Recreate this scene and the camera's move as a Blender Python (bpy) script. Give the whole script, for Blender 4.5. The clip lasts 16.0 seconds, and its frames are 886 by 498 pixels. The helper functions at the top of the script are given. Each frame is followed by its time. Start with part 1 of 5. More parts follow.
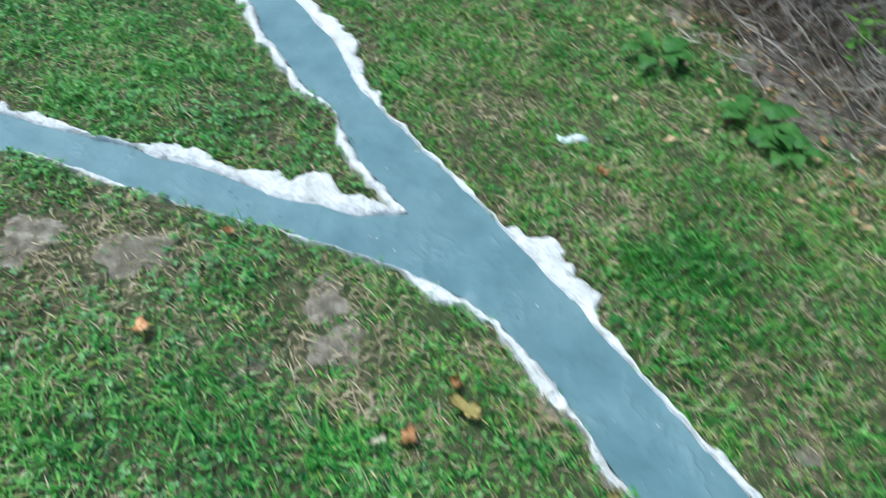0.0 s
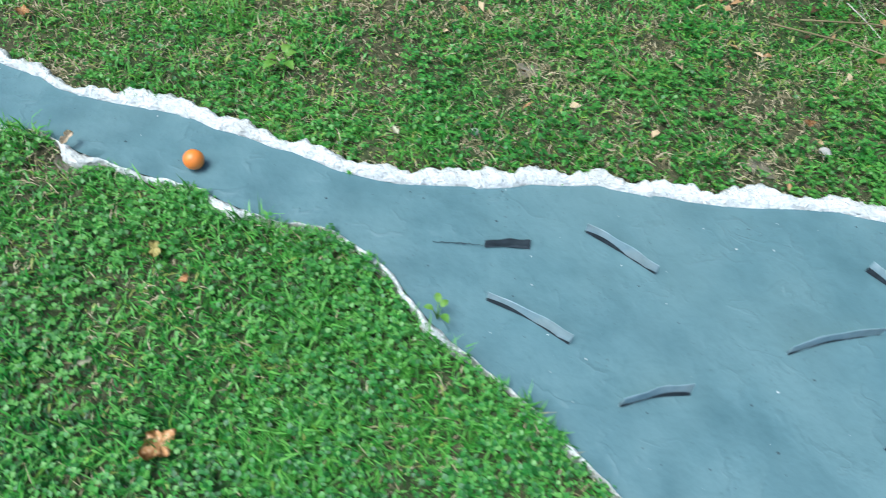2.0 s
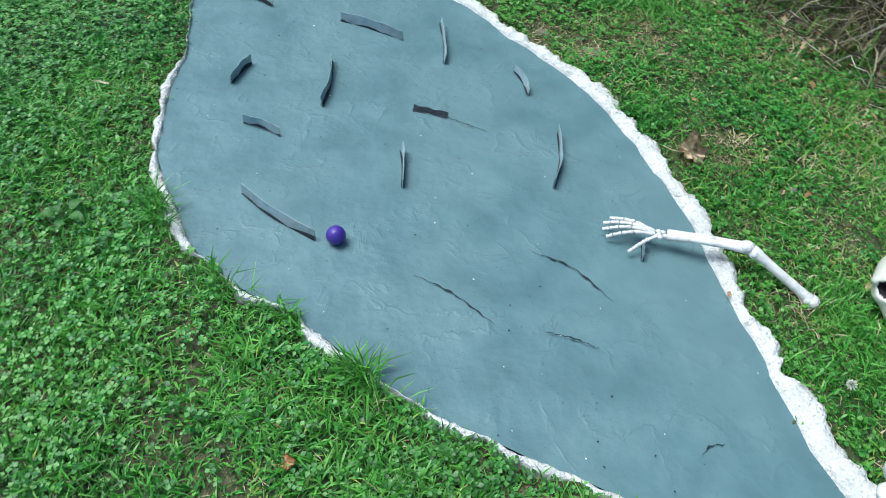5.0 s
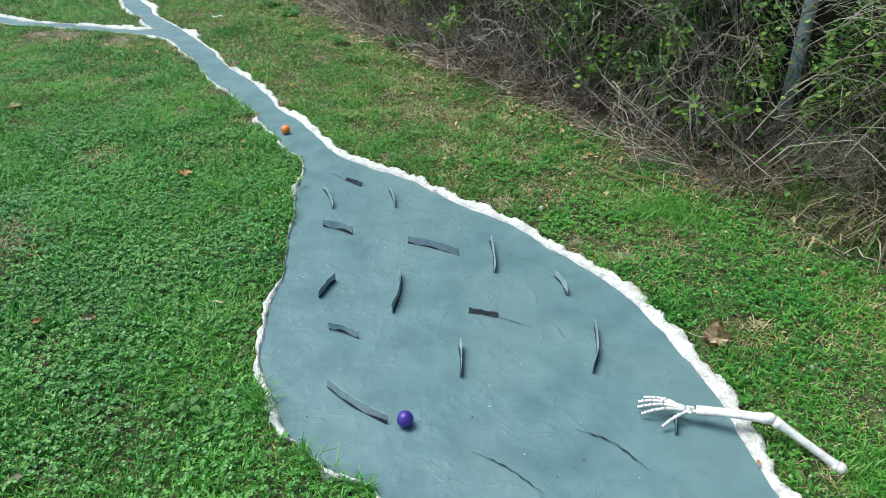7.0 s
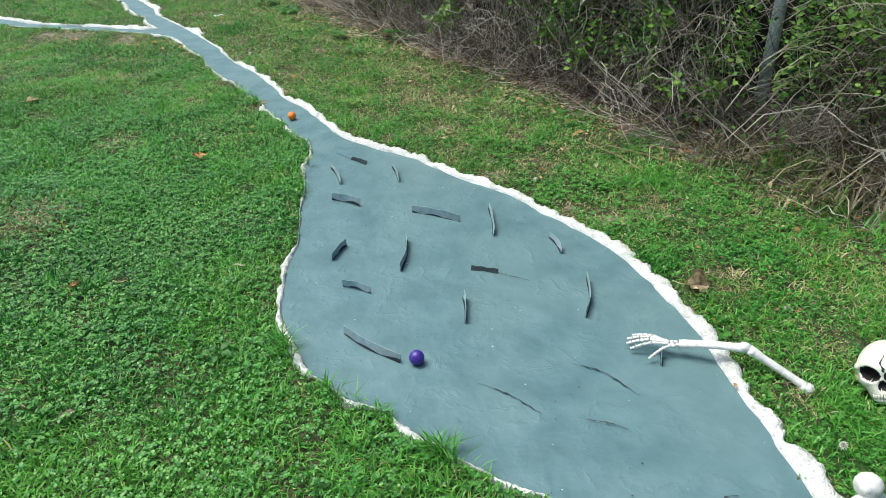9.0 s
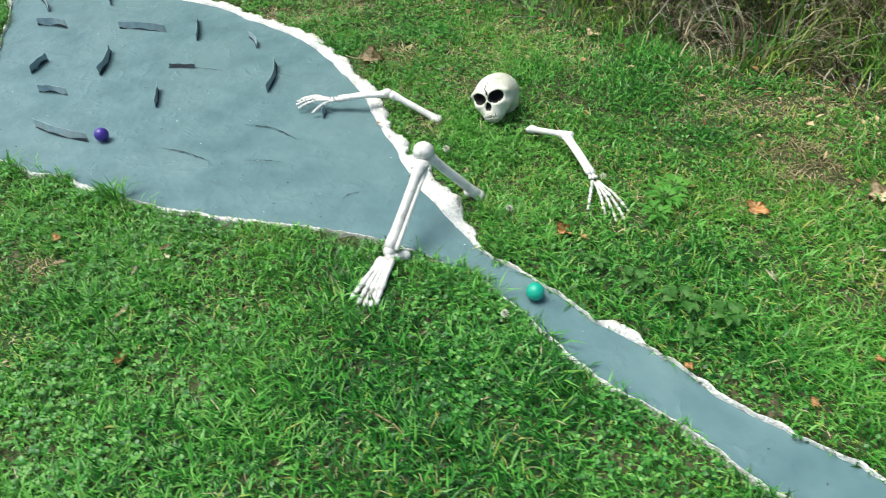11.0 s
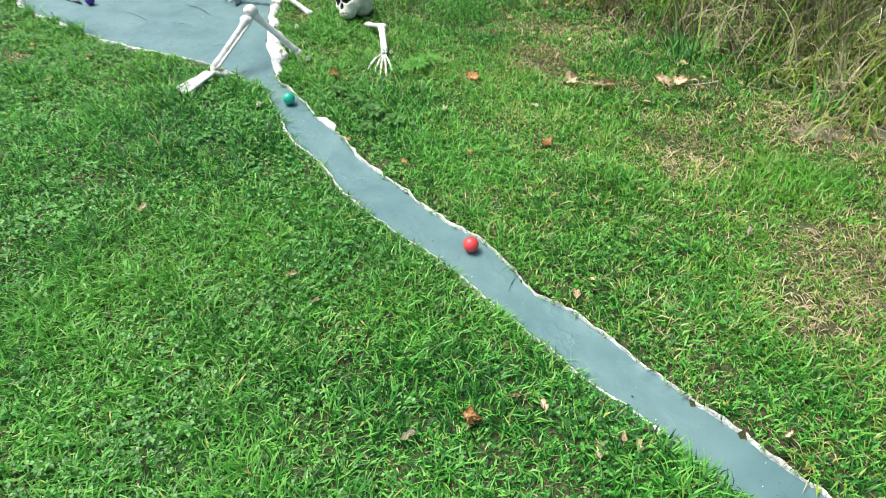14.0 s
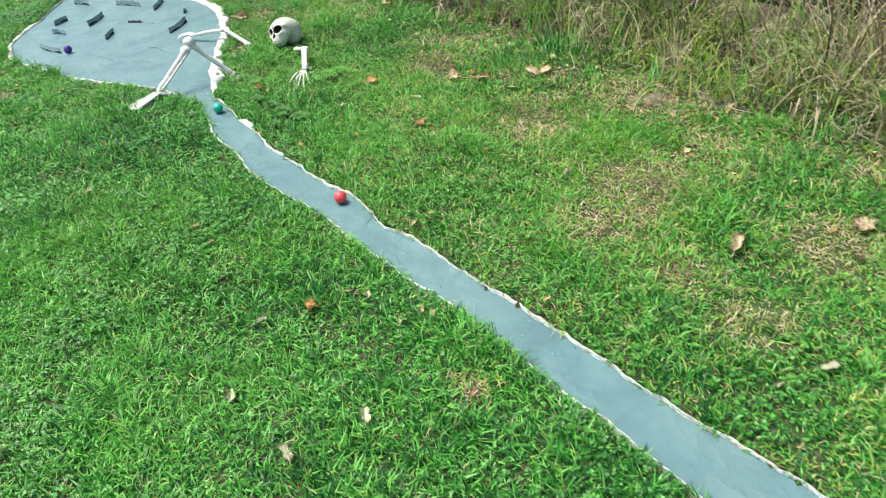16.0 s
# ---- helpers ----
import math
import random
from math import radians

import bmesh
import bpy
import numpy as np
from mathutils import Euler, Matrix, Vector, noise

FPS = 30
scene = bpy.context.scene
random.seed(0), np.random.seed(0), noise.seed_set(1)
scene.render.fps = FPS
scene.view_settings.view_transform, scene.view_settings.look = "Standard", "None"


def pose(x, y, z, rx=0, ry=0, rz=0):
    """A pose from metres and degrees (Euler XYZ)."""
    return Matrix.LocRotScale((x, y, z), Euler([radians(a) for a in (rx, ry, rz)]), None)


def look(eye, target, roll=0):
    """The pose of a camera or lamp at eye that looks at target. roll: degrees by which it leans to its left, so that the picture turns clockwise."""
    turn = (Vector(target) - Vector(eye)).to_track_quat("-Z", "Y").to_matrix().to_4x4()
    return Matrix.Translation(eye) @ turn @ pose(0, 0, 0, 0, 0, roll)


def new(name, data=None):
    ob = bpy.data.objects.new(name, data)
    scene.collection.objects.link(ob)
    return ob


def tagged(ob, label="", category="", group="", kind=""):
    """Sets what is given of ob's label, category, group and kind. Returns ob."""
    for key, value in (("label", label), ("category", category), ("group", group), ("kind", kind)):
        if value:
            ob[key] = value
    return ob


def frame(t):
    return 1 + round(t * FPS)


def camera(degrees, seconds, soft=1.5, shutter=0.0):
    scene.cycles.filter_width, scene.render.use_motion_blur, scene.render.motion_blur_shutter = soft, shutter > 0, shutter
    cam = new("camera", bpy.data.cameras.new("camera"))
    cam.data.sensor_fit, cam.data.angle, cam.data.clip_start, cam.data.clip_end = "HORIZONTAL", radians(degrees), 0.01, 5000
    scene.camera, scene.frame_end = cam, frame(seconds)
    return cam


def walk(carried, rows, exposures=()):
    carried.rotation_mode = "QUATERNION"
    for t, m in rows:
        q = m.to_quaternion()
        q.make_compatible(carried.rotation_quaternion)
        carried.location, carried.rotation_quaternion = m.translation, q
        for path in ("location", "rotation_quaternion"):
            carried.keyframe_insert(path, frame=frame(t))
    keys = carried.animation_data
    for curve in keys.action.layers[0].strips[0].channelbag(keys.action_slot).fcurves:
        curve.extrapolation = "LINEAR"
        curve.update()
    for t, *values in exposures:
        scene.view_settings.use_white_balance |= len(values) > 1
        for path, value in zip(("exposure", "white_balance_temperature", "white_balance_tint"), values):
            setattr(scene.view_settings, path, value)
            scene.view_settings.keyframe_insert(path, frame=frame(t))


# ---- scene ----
cam = camera(65.4, 16.0, soft=0.6, shutter=0.2)
PATH = [
    (0, (0.144, -0.042, 1.064), (0.182, 1.342, -0.38), 6.7),
    (0.2, (0.296, -0.223, 1.044), (0.433, 1.108, -0.443), 4.3),
    (0.5, (0.502, -0.515, 1.049), (0.824, 0.738, -0.476), 2.7),
    (1, (0.789, -0.97, 1.076), (1.347, 0.04, -0.558), 4.9),
    (1.3, (0.906, -1.298, 1.079), (1.563, -0.383, -0.574), 6.0),
    (1.5, (0.981, -1.511, 1.081), (1.704, -0.653, -0.575), 6.3),
    (2, (1.194, -1.956, 1.109), (2.012, -1.121, -0.514), 6.8),
    (2.4, (1.318, -2.324, 1.095), (2.083, -1.386, -0.498), 3.4),
    (2.5, (1.375, -2.429, 1.091), (2.113, -1.471, -0.502), 1.1),
    (3, (1.555, -2.892, 1.128), (2.375, -1.987, -0.456), -0.0),
    (3.2, (1.64, -3.038, 1.114), (2.548, -2.156, -0.435), 1.3),
    (5.3, (2.312, -3.882, 1.14), (2.339, -2.515, -0.319), 7.8),
    (5.5, (2.342, -3.891, 1.167), (2.281, -2.477, -0.245), 6.6),
    (6, (2.339, -3.92, 1.257), (2.199, -2.373, -0.002), 1.7),
    (6.5, (2.297, -3.997, 1.3), (2.206, -2.333, 0.194), 0.2),
    (7, (2.263, -4.095, 1.309), (2.249, -2.396, 0.254), -0.1),
    (7.5, (2.238, -4.166, 1.315), (2.291, -2.456, 0.279), 0.2),
    (8, (2.203, -4.211, 1.317), (2.232, -2.497, 0.287), 0.0),
    (8.2, (2.194, -4.226, 1.315), (2.21, -2.514, 0.281), -0.1),
    (10.3, (2.469, -4.682, 1.192), (2.564, -3.018, 0.087), -5.3),
    (10.5, (2.525, -4.758, 1.172), (2.752, -3.161, -0.011), -4.3),
    (11, (2.734, -4.891, 1.138), (3.1, -3.416, -0.161), -0.1),
    (11.5, (2.934, -5.036, 1.122), (3.317, -3.608, -0.225), 0.5),
    (12, (3.12, -5.283, 1.089), (3.596, -3.924, -0.298), 0.3),
    (12.5, (3.361, -5.533, 1.06), (3.972, -4.306, -0.397), 1.6),
    (13, (3.595, -5.752, 1.073), (4.22, -4.548, -0.397), 6.8),
    (13.5, (3.638, -5.914, 1.125), (3.912, -4.519, -0.281), 1.7),
    (14, (3.703, -6.093, 1.21), (3.754, -4.562, -0.076), 0.4),
    (14.5, (3.806, -6.209, 1.255), (3.645, -4.583, 0.103), -1.7),
    (15, (3.975, -6.36, 1.265), (3.655, -4.724, 0.16), -4.2),
    (15.5, (4.09, -6.511, 1.25), (3.934, -4.868, 0.121), -4.4),
    (16, (4.184, -6.672, 1.235), (4.162, -5.056, 0.057), -5.2),
]
EXPOSURES = [(0, 0.86, 5330, 4), (1, 0.92, 5380, 4), (2, 0.94, 5420, 4), (3, 0.78, 5480, 4), (5.5, 0.79, 5650, 4), (6, 0.79, 5750, 4), (7, 0.85, 6000, 4), (8, 0.88, 6100, 4), (10.5, 0.96, 6300, 4), (12, 1.12, 6450, 4), (13, 1.21, 6500, 4), (15, 1.37, 6500, 4), (16, 1.37, 6450, 4)]
walk(cam, [(t, look(eye, target, roll)) for t, eye, target, roll in PATH], EXPOSURES)

# ---- light ----
world = bpy.data.worlds.new("overcast_sky")
scene.world = world
world.use_nodes = True
wn = world.node_tree
sky = wn.nodes.new("ShaderNodeTexSky")
sky.sky_type = "NISHITA"
sky.sun_disc = False
sky.sun_elevation, sky.sun_rotation = radians(60), radians(290)
sky.air_density, sky.dust_density, sky.ozone_density = 1.0, 4.0, 1.0
wn.links.new(sky.outputs["Color"], wn.nodes["Background"].inputs["Color"])
wn.nodes["Background"].inputs["Strength"].default_value = 0.098
sun = new("sun", bpy.data.lights.new("sun", "SUN"))
sun.data.energy, sun.data.angle, sun.data.color = 2.0, radians(32), (1.0, 0.95, 0.88)
sun.matrix_world = look((-2.0, 0.6, 5.0), (0.0, 0.0, 0.0))
tagged(sun, "soft overcast daylight", "light")

# ---- materials ----


def mat(name, colours, scale=30.0, rough=0.8, bump=0.0, bump_scale=None, second=None, metal=0.0, island=0.0, detail=6.0, spec=0.3, stops=None):
    """A surface whose colour wanders through the given colours at one scale, with a second, larger variation and a fine relief."""
    m = bpy.data.materials.new(name)
    m.use_nodes = True
    nt = m.node_tree
    bsdf = nt.nodes["Principled BSDF"]
    bsdf.inputs["Roughness"].default_value = rough
    bsdf.inputs["Metallic"].default_value = metal
    bsdf.inputs["Specular IOR Level"].default_value = spec
    co = nt.nodes.new("ShaderNodeTexCoord")
    ramp = nt.nodes.new("ShaderNodeValToRGB")
    els = ramp.color_ramp.elements
    while len(els) < len(colours):
        els.new(0.5)
    for i, c in enumerate(colours):
        els[i].position = stops[i] if stops else 0.28 + 0.44 * i / max(1, len(colours) - 1)
        els[i].color = (*c, 1)
    if island:
        geo = nt.nodes.new("ShaderNodeNewGeometry")
        mix = nt.nodes.new("ShaderNodeMath")
        mix.operation = "MULTIPLY_ADD"
        noi = nt.nodes.new("ShaderNodeTexNoise")
        noi.inputs["Scale"].default_value, noi.inputs["Detail"].default_value = scale, detail
        nt.links.new(co.outputs["Object"], noi.inputs["Vector"])
        mix.inputs[1].default_value = island
        nt.links.new(geo.outputs["Random Per Island"], mix.inputs[0])
        sub = nt.nodes.new("ShaderNodeMath")
        sub.operation = "MULTIPLY_ADD"
        sub.inputs[1].default_value, sub.inputs[2].default_value = 1.0, -island / 2
        nt.links.new(noi.outputs["Fac"], sub.inputs[0])
        nt.links.new(sub.outputs[0], mix.inputs[2])
        nt.links.new(mix.outputs[0], ramp.inputs["Fac"])
    else:
        noi = nt.nodes.new("ShaderNodeTexNoise")
        noi.inputs["Scale"].default_value, noi.inputs["Detail"].default_value = scale, detail
        nt.links.new(co.outputs["Object"], noi.inputs["Vector"])
        nt.links.new(noi.outputs["Fac"], ramp.inputs["Fac"])
    colour = ramp.outputs["Color"]
    if second:
        tint, amount, size = second
        n2 = nt.nodes.new("ShaderNodeTexNoise")
        n2.inputs["Scale"].default_value, n2.inputs["Detail"].default_value = size, 4.0
        nt.links.new(co.outputs["Object"], n2.inputs["Vector"])
        r2 = nt.nodes.new("ShaderNodeMapRange")
        r2.inputs["From Min"].default_value, r2.inputs["From Max"].default_value = 0.45, 0.7
        r2.inputs["To Max"].default_value = amount
        nt.links.new(n2.outputs["Fac"], r2.inputs["Value"])
        mx = nt.nodes.new("ShaderNodeMix")
        mx.data_type = "RGBA"
        mx.inputs["B"].default_value = (*tint, 1)
        nt.links.new(r2.outputs["Result"], mx.inputs["Factor"])
        nt.links.new(colour, mx.inputs["A"])
        colour = mx.outputs["Result"]
    nt.links.new(colour, bsdf.inputs["Base Color"])
    if bump:
        nb = nt.nodes.new("ShaderNodeTexNoise")
        nb.inputs["Scale"].default_value, nb.inputs["Detail"].default_value = bump_scale or scale * 2, 8.0
        nt.links.new(co.outputs["Object"], nb.inputs["Vector"])
        bp = nt.nodes.new("ShaderNodeBump")
        bp.inputs["Strength"].default_value, bp.inputs["Distance"].default_value = bump, 0.01
        nt.links.new(nb.outputs["Fac"], bp.inputs["Height"])
        nt.links.new(bp.outputs["Normal"], bsdf.inputs["Normal"])
    return m


def leafy(m, amount=0.35):
    """Lets some light through thin leaves."""
    nt = m.node_tree
    bsdf, out = nt.nodes["Principled BSDF"], nt.nodes["Material Output"]
    tr = nt.nodes.new("ShaderNodeBsdfTranslucent")
    src = bsdf.inputs["Base Color"].links[0].from_socket
    nt.links.new(src, tr.inputs["Color"])
    mx = nt.nodes.new("ShaderNodeMixShader")
    mx.inputs["Fac"].default_value = amount
    nt.links.new(bsdf.outputs[0], mx.inputs[1])
    nt.links.new(tr.outputs[0], mx.inputs[2])
    nt.links.new(mx.outputs[0], out.inputs["Surface"])
    return m


SOIL = mat("soil", [(0.026, 0.031, 0.013), (0.062, 0.066, 0.028), (0.15, 0.13, 0.075)], 60, 0.95, 0.9, 180, ((0.026, 0.075, 0.015), 0.9, 1.7))
EARTH = mat("bare_earth", [(0.08, 0.07, 0.045), (0.175, 0.155, 0.11), (0.31, 0.28, 0.215)], 40, 0.95, 0.9, 130, ((0.15, 0.135, 0.09), 0.6, 3))
HEDGE_EARTH = mat("hedge_earth", [(0.075, 0.062, 0.046), (0.155, 0.135, 0.108), (0.28, 0.255, 0.215)], 40, 0.95, 0.9, 130, ((0.07, 0.06, 0.04), 0.6, 3))
CONCRETE = mat("painted_concrete", [(0.07, 0.138, 0.152), (0.095, 0.176, 0.19), (0.12, 0.208, 0.22)], 9, 0.5, 0.55, 18, ((0.13, 0.212, 0.217), 0.6, 2.6), spec=0.4)
WHITE = mat("white_masonry_paint", [(0.42, 0.43, 0.385), (0.69, 0.7, 0.655), (0.8, 0.81, 0.775)], 140, 0.9, 1.0, 170, ((0.4, 0.39, 0.33), 0.45, 11), stops=(0.25, 0.42, 0.68))
FIN = mat("painted_strip", [(0.2, 0.3, 0.33), (0.27, 0.37, 0.4), (0.34, 0.43, 0.46)], 40, 0.6, 0.3, 120, ((0.24, 0.25, 0.2), 0.4, 14))
# near-black: painted shade in fin slots, also cracks and soil crumbs
GAP_SHADE_SOIL = mat("gap_shade_and_soil", [(0.012, 0.018, 0.022), (0.03, 0.042, 0.05)], 90, 0.9)
GRASS = leafy(mat("grass", [(0.014, 0.09, 0.013), (0.041, 0.24, 0.028), (0.084, 0.37, 0.043), (0.2, 0.5, 0.095)], 1.6, 0.4, island=0.75, second=((0.13, 0.34, 0.03), 0.55, 0.8), spec=0.4))
DRY = leafy(mat("dry_grass", [(0.21, 0.18, 0.085), (0.4, 0.335, 0.19), (0.61, 0.52, 0.34)], 3, 0.75, island=0.6), 0.25)
TALL_DRY = leafy(mat("tall_dry_grass", [(0.09, 0.078, 0.042), (0.2, 0.175, 0.098), (0.35, 0.305, 0.185), (0.53, 0.47, 0.315)], 3, 0.75, island=0.7), 0.25)
YELLOWING = leafy(mat("yellowing_grass", [(0.1, 0.24, 0.025), (0.17, 0.34, 0.035), (0.26, 0.41, 0.06), (0.4, 0.45, 0.11)], 3, 0.5, island=0.6, spec=0.4), 0.3)
CLOVER = leafy(mat("clover", [(0.024, 0.13, 0.02), (0.045, 0.225, 0.034), (0.08, 0.31, 0.046), (0.15, 0.39, 0.065)], 2.0, 0.42, island=0.6, second=((0.11, 0.22, 0.035), 0.35, 1.1), spec=0.5), 0.3)
WEED = leafy(mat("weed_leaf", [(0.035, 0.12, 0.025), (0.06, 0.18, 0.035), (0.1, 0.23, 0.05)], 30, 0.45, 0.3, 90, island=0.3), 0.3)
ROSETTE = leafy(mat("rosette_leaf", [(0.05, 0.2, 0.03), (0.09, 0.3, 0.045), (0.16, 0.4, 0.065)], 20, 0.45, 0.3, 90, island=0.4), 0.35)
BRIGHT = leafy(mat("bright_leaf", [(0.09, 0.24, 0.03), (0.16, 0.34, 0.05), (0.25, 0.4, 0.07)], 20, 0.45, 0.3, 90, island=0.4), 0.35)
HEDGE = leafy(mat("hedge_leaf", [(0.03, 0.1, 0.02), (0.075, 0.2, 0.04), (0.14, 0.31, 0.055), (0.28, 0.43, 0.09)], 3, 0.5, island=0.6), 0.3)
STEM = mat("dead_stem", [(0.05, 0.038, 0.027), (0.15, 0.12, 0.09), (0.34, 0.29, 0.235), (0.6, 0.55, 0.47)], 4, 0.85, 0.3, 200, island=0.6)
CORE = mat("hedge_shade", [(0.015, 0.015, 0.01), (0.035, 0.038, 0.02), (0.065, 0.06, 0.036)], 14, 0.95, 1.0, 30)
LITTER = mat("leaf_litter", [(0.07, 0.04, 0.02), (0.2, 0.11, 0.045), (0.38, 0.22, 0.1), (0.5, 0.38, 0.22)], 5, 0.85, island=0.7)
TAN = leafy(mat("tan_leaf", [(0.4, 0.28, 0.15), (0.72, 0.58, 0.4), (0.83, 0.73, 0.57)], 9, 0.75, 0.12, 60), 0.3)
ORANGE_LEAF = leafy(mat("orange_leaf", [(0.36, 0.17, 0.06), (0.6, 0.34, 0.14), (0.74, 0.54, 0.33)], 9, 0.7, 0.12, 60), 0.3)
YELLOW_LEAF = mat("yellow_leaf", [(0.4, 0.28, 0.06), (0.5, 0.42, 0.13), (0.55, 0.5, 0.24)], 50, 0.7, 0.12, 60)
PALE_LEAF = mat("pale_leaf", [(0.36, 0.34, 0.2), (0.48, 0.46, 0.3), (0.62, 0.6, 0.46)], 50, 0.75, 0.12, 60)
BONE = mat("bone_plastic", [(0.46, 0.45, 0.41), (0.64, 0.635, 0.6), (0.71, 0.705, 0.67)], 45, 0.5, 0.25, 110, ((0.42, 0.4, 0.36), 0.3, 16), stops=(0.25, 0.45, 0.65))
SKULL = mat("skull_plastic", [(0.36, 0.36, 0.29), (0.56, 0.57, 0.48), (0.64, 0.65, 0.56)], 30, 0.5, 0.25, 90, ((0.4, 0.41, 0.3), 0.35, 14), stops=(0.25, 0.45, 0.65))
BLACK = mat("black_paint", [(0.006, 0.006, 0.006), (0.016, 0.015, 0.014)], 40, 0.7)
POST = mat("galvanised_post", [(0.36, 0.47, 0.48), (0.48, 0.6, 0.6), (0.58, 0.68, 0.67)], 30, 0.6, 0.15, 120, metal=0.0)
WIRE = mat("fence_wire", [(0.06, 0.075, 0.065), (0.12, 0.14, 0.13)], 60, 0.6, metal=0.3)
PLASTIC = mat("pale_plastic", [(0.5, 0.6, 0.58), (0.62, 0.7, 0.68)], 40, 0.4)
PETAL = leafy(mat("clover_petal", [(0.42, 0.45, 0.3), (0.66, 0.66, 0.55), (0.76, 0.75, 0.68)], 60, 0.6), 0.25)
STONE = mat("pebble", [(0.3, 0.29, 0.26), (0.5, 0.48, 0.44)], 60, 0.85, 0.5, 200)


def ball_paint(name, a, b):
    return mat(name, [a, b], 25, 0.38, 0.08, 300, spec=0.5)


def trowelled(m):
    """Adds the marks of the trowel: thin wandering ridges in places, and small dark pits."""
    nt = m.node_tree
    bsdf = nt.nodes["Principled BSDF"]
    co = nt.nodes.new("ShaderNodeTexCoord")

    def noise_at(size, detail, distortion):
        n = nt.nodes.new("ShaderNodeTexNoise")
        n.inputs["Scale"].default_value, n.inputs["Detail"].default_value, n.inputs["Distortion"].default_value = size, detail, distortion
        nt.links.new(co.outputs["Object"], n.inputs["Vector"])
        return n.outputs["Fac"]

    def ramp(fac, stops):
        r = nt.nodes.new("ShaderNodeValToRGB")
        while len(r.color_ramp.elements) < len(stops):
            r.color_ramp.elements.new(0.5)
        for el, (p, v) in zip(r.color_ramp.elements, stops):
            el.position, el.color = p, (v, v, v, 1)
        nt.links.new(fac, r.inputs["Fac"])
        return r.outputs["Color"]

    def maths(op, a, b):
        q = nt.nodes.new("ShaderNodeMath")
        q.operation = op
        for k, v in enumerate((a, b)):
            if isinstance(v, float):
                q.inputs[k].default_value = v
            else:
                nt.links.new(v, q.inputs[k])
        return q.outputs[0]

    lines = ramp(noise_at(7.0, 4.0, 0.5), ((0.47, 0.0), (0.52, 1.0), (0.53, 0.3), (0.6, 0.0)))
    lines = maths("MULTIPLY", lines, ramp(noise_at(9.0, 3.0, 0.0), ((0.45, 0.0), (0.62, 1.0))))
    pits = maths("MULTIPLY", ramp(noise_at(150.0, 2.0, 0.0), ((0.66, 0.0), (0.72, 1.0))), ramp(noise_at(6.0, 3.0, 0.0), ((0.45, 0.0), (0.65, 1.0))))
    dark = maths("ADD", maths("MULTIPLY", lines, 0.07), maths("MULTIPLY", pits, 0.6))
    mx = nt.nodes.new("ShaderNodeMix")
    mx.data_type, mx.blend_type = "RGBA", "MIX"
    mx.inputs["B"].default_value = (0.03, 0.055, 0.06, 1)
    nt.links.new(dark, mx.inputs["Factor"])
    nt.links.new(bsdf.inputs["Base Color"].links[0].from_socket, mx.inputs["A"])
    nt.links.new(mx.outputs["Result"], bsdf.inputs["Base Color"])
    bp = nt.nodes.new("ShaderNodeBump")
    bp.inputs["Strength"].default_value, bp.inputs["Distance"].default_value = 0.3, 0.006
    nt.links.new(maths("SUBTRACT", lines, pits), bp.inputs["Height"])
    nt.links.new(bsdf.inputs["Normal"].links[0].from_socket, bp.inputs["Normal"])
    nt.links.new(bp.outputs["Normal"], bsdf.inputs["Normal"])


trowelled(CONCRETE)

# ---- helpers for meshes ----


def part(name, bm, material, parent=None, label="", smooth=False):
    me = bpy.data.meshes.new(name)
    if isinstance(bm, bmesh.types.BMesh):
        bm.normal_update()
        bm.to_mesh(me)
        bm.free()
    else:
        me.from_pydata(*bm)
    for m in material if isinstance(material, (list, tuple)) else [material]:
        me.materials.append(m)
    if smooth:
        me.polygons.foreach_set("use_smooth", [True] * len(me.polygons))
    ob = new(name, me)
    if parent:
        ob.parent = parent
    return tagged(ob, label)


def bulk(name, verts, sizes, loops, material):
    """One mesh from arrays: corner counts and corner indices of all faces."""
    me = bpy.data.meshes.new(name)
    me.vertices.add(len(verts))
    me.vertices.foreach_set("co", np.ascontiguousarray(verts, np.float32).ravel())
    me.loops.add(len(loops))
    me.loops.foreach_set("vertex_index", np.ascontiguousarray(loops, np.int32).ravel())
    me.polygons.add(len(sizes))
    me.polygons.foreach_set("loop_start", np.r_[0, np.cumsum(sizes)[:-1]].astype(np.int32))
    me.materials.append(material)
    me.update(calc_edges=True)
    return new(name, me)


def spline(points, step):
    """A smooth line (Catmull-Rom) through rows of numbers, at even steps of its first two."""
    p = np.array(points, float)
    p = np.vstack([2 * p[0] - p[1], p, 2 * p[-1] - p[-2]])
    t = np.linspace(0, 1, 24, endpoint=False)[:, None]
    out = []
    for a, b, c, d in zip(p[:-3], p[1:-2], p[2:-1], p[3:]):
        out.append(0.5 * (2 * b + (c - a) * t + (2 * a - 5 * b + 4 * c - d) * t**2 + (3 * b - a - 3 * c + d) * t**3))
    q = np.vstack(out + [p[-2:-1]])
    s = np.r_[0, np.cumsum(np.hypot(*np.diff(q[:, :2], axis=0).T))]
    n = max(2, int(s[-1] / step) + 1)
    at = np.linspace(0, s[-1], n)
    return np.stack([np.interp(at, s, q[:, k]) for k in range(q.shape[1])], 1)


def wave(x, y, seed, size):
    """Smooth random relief between about -1 and 1, of a given size in metres."""
    r = np.random.RandomState(seed)
    out = np.zeros_like(np.asarray(x, float))
    for k in range(7):
        a, ph = r.uniform(0, 2 * np.pi), r.uniform(0, 2 * np.pi)
        f = 2 * np.pi / size * r.uniform(0.5, 1.7)
        out += np.sin(f * (x * np.cos(a) + y * np.sin(a)) + ph + 0.9 * np.sin(f * 0.6 * (y * np.cos(a) - x * np.sin(a)) + k))
    return out / 3.4


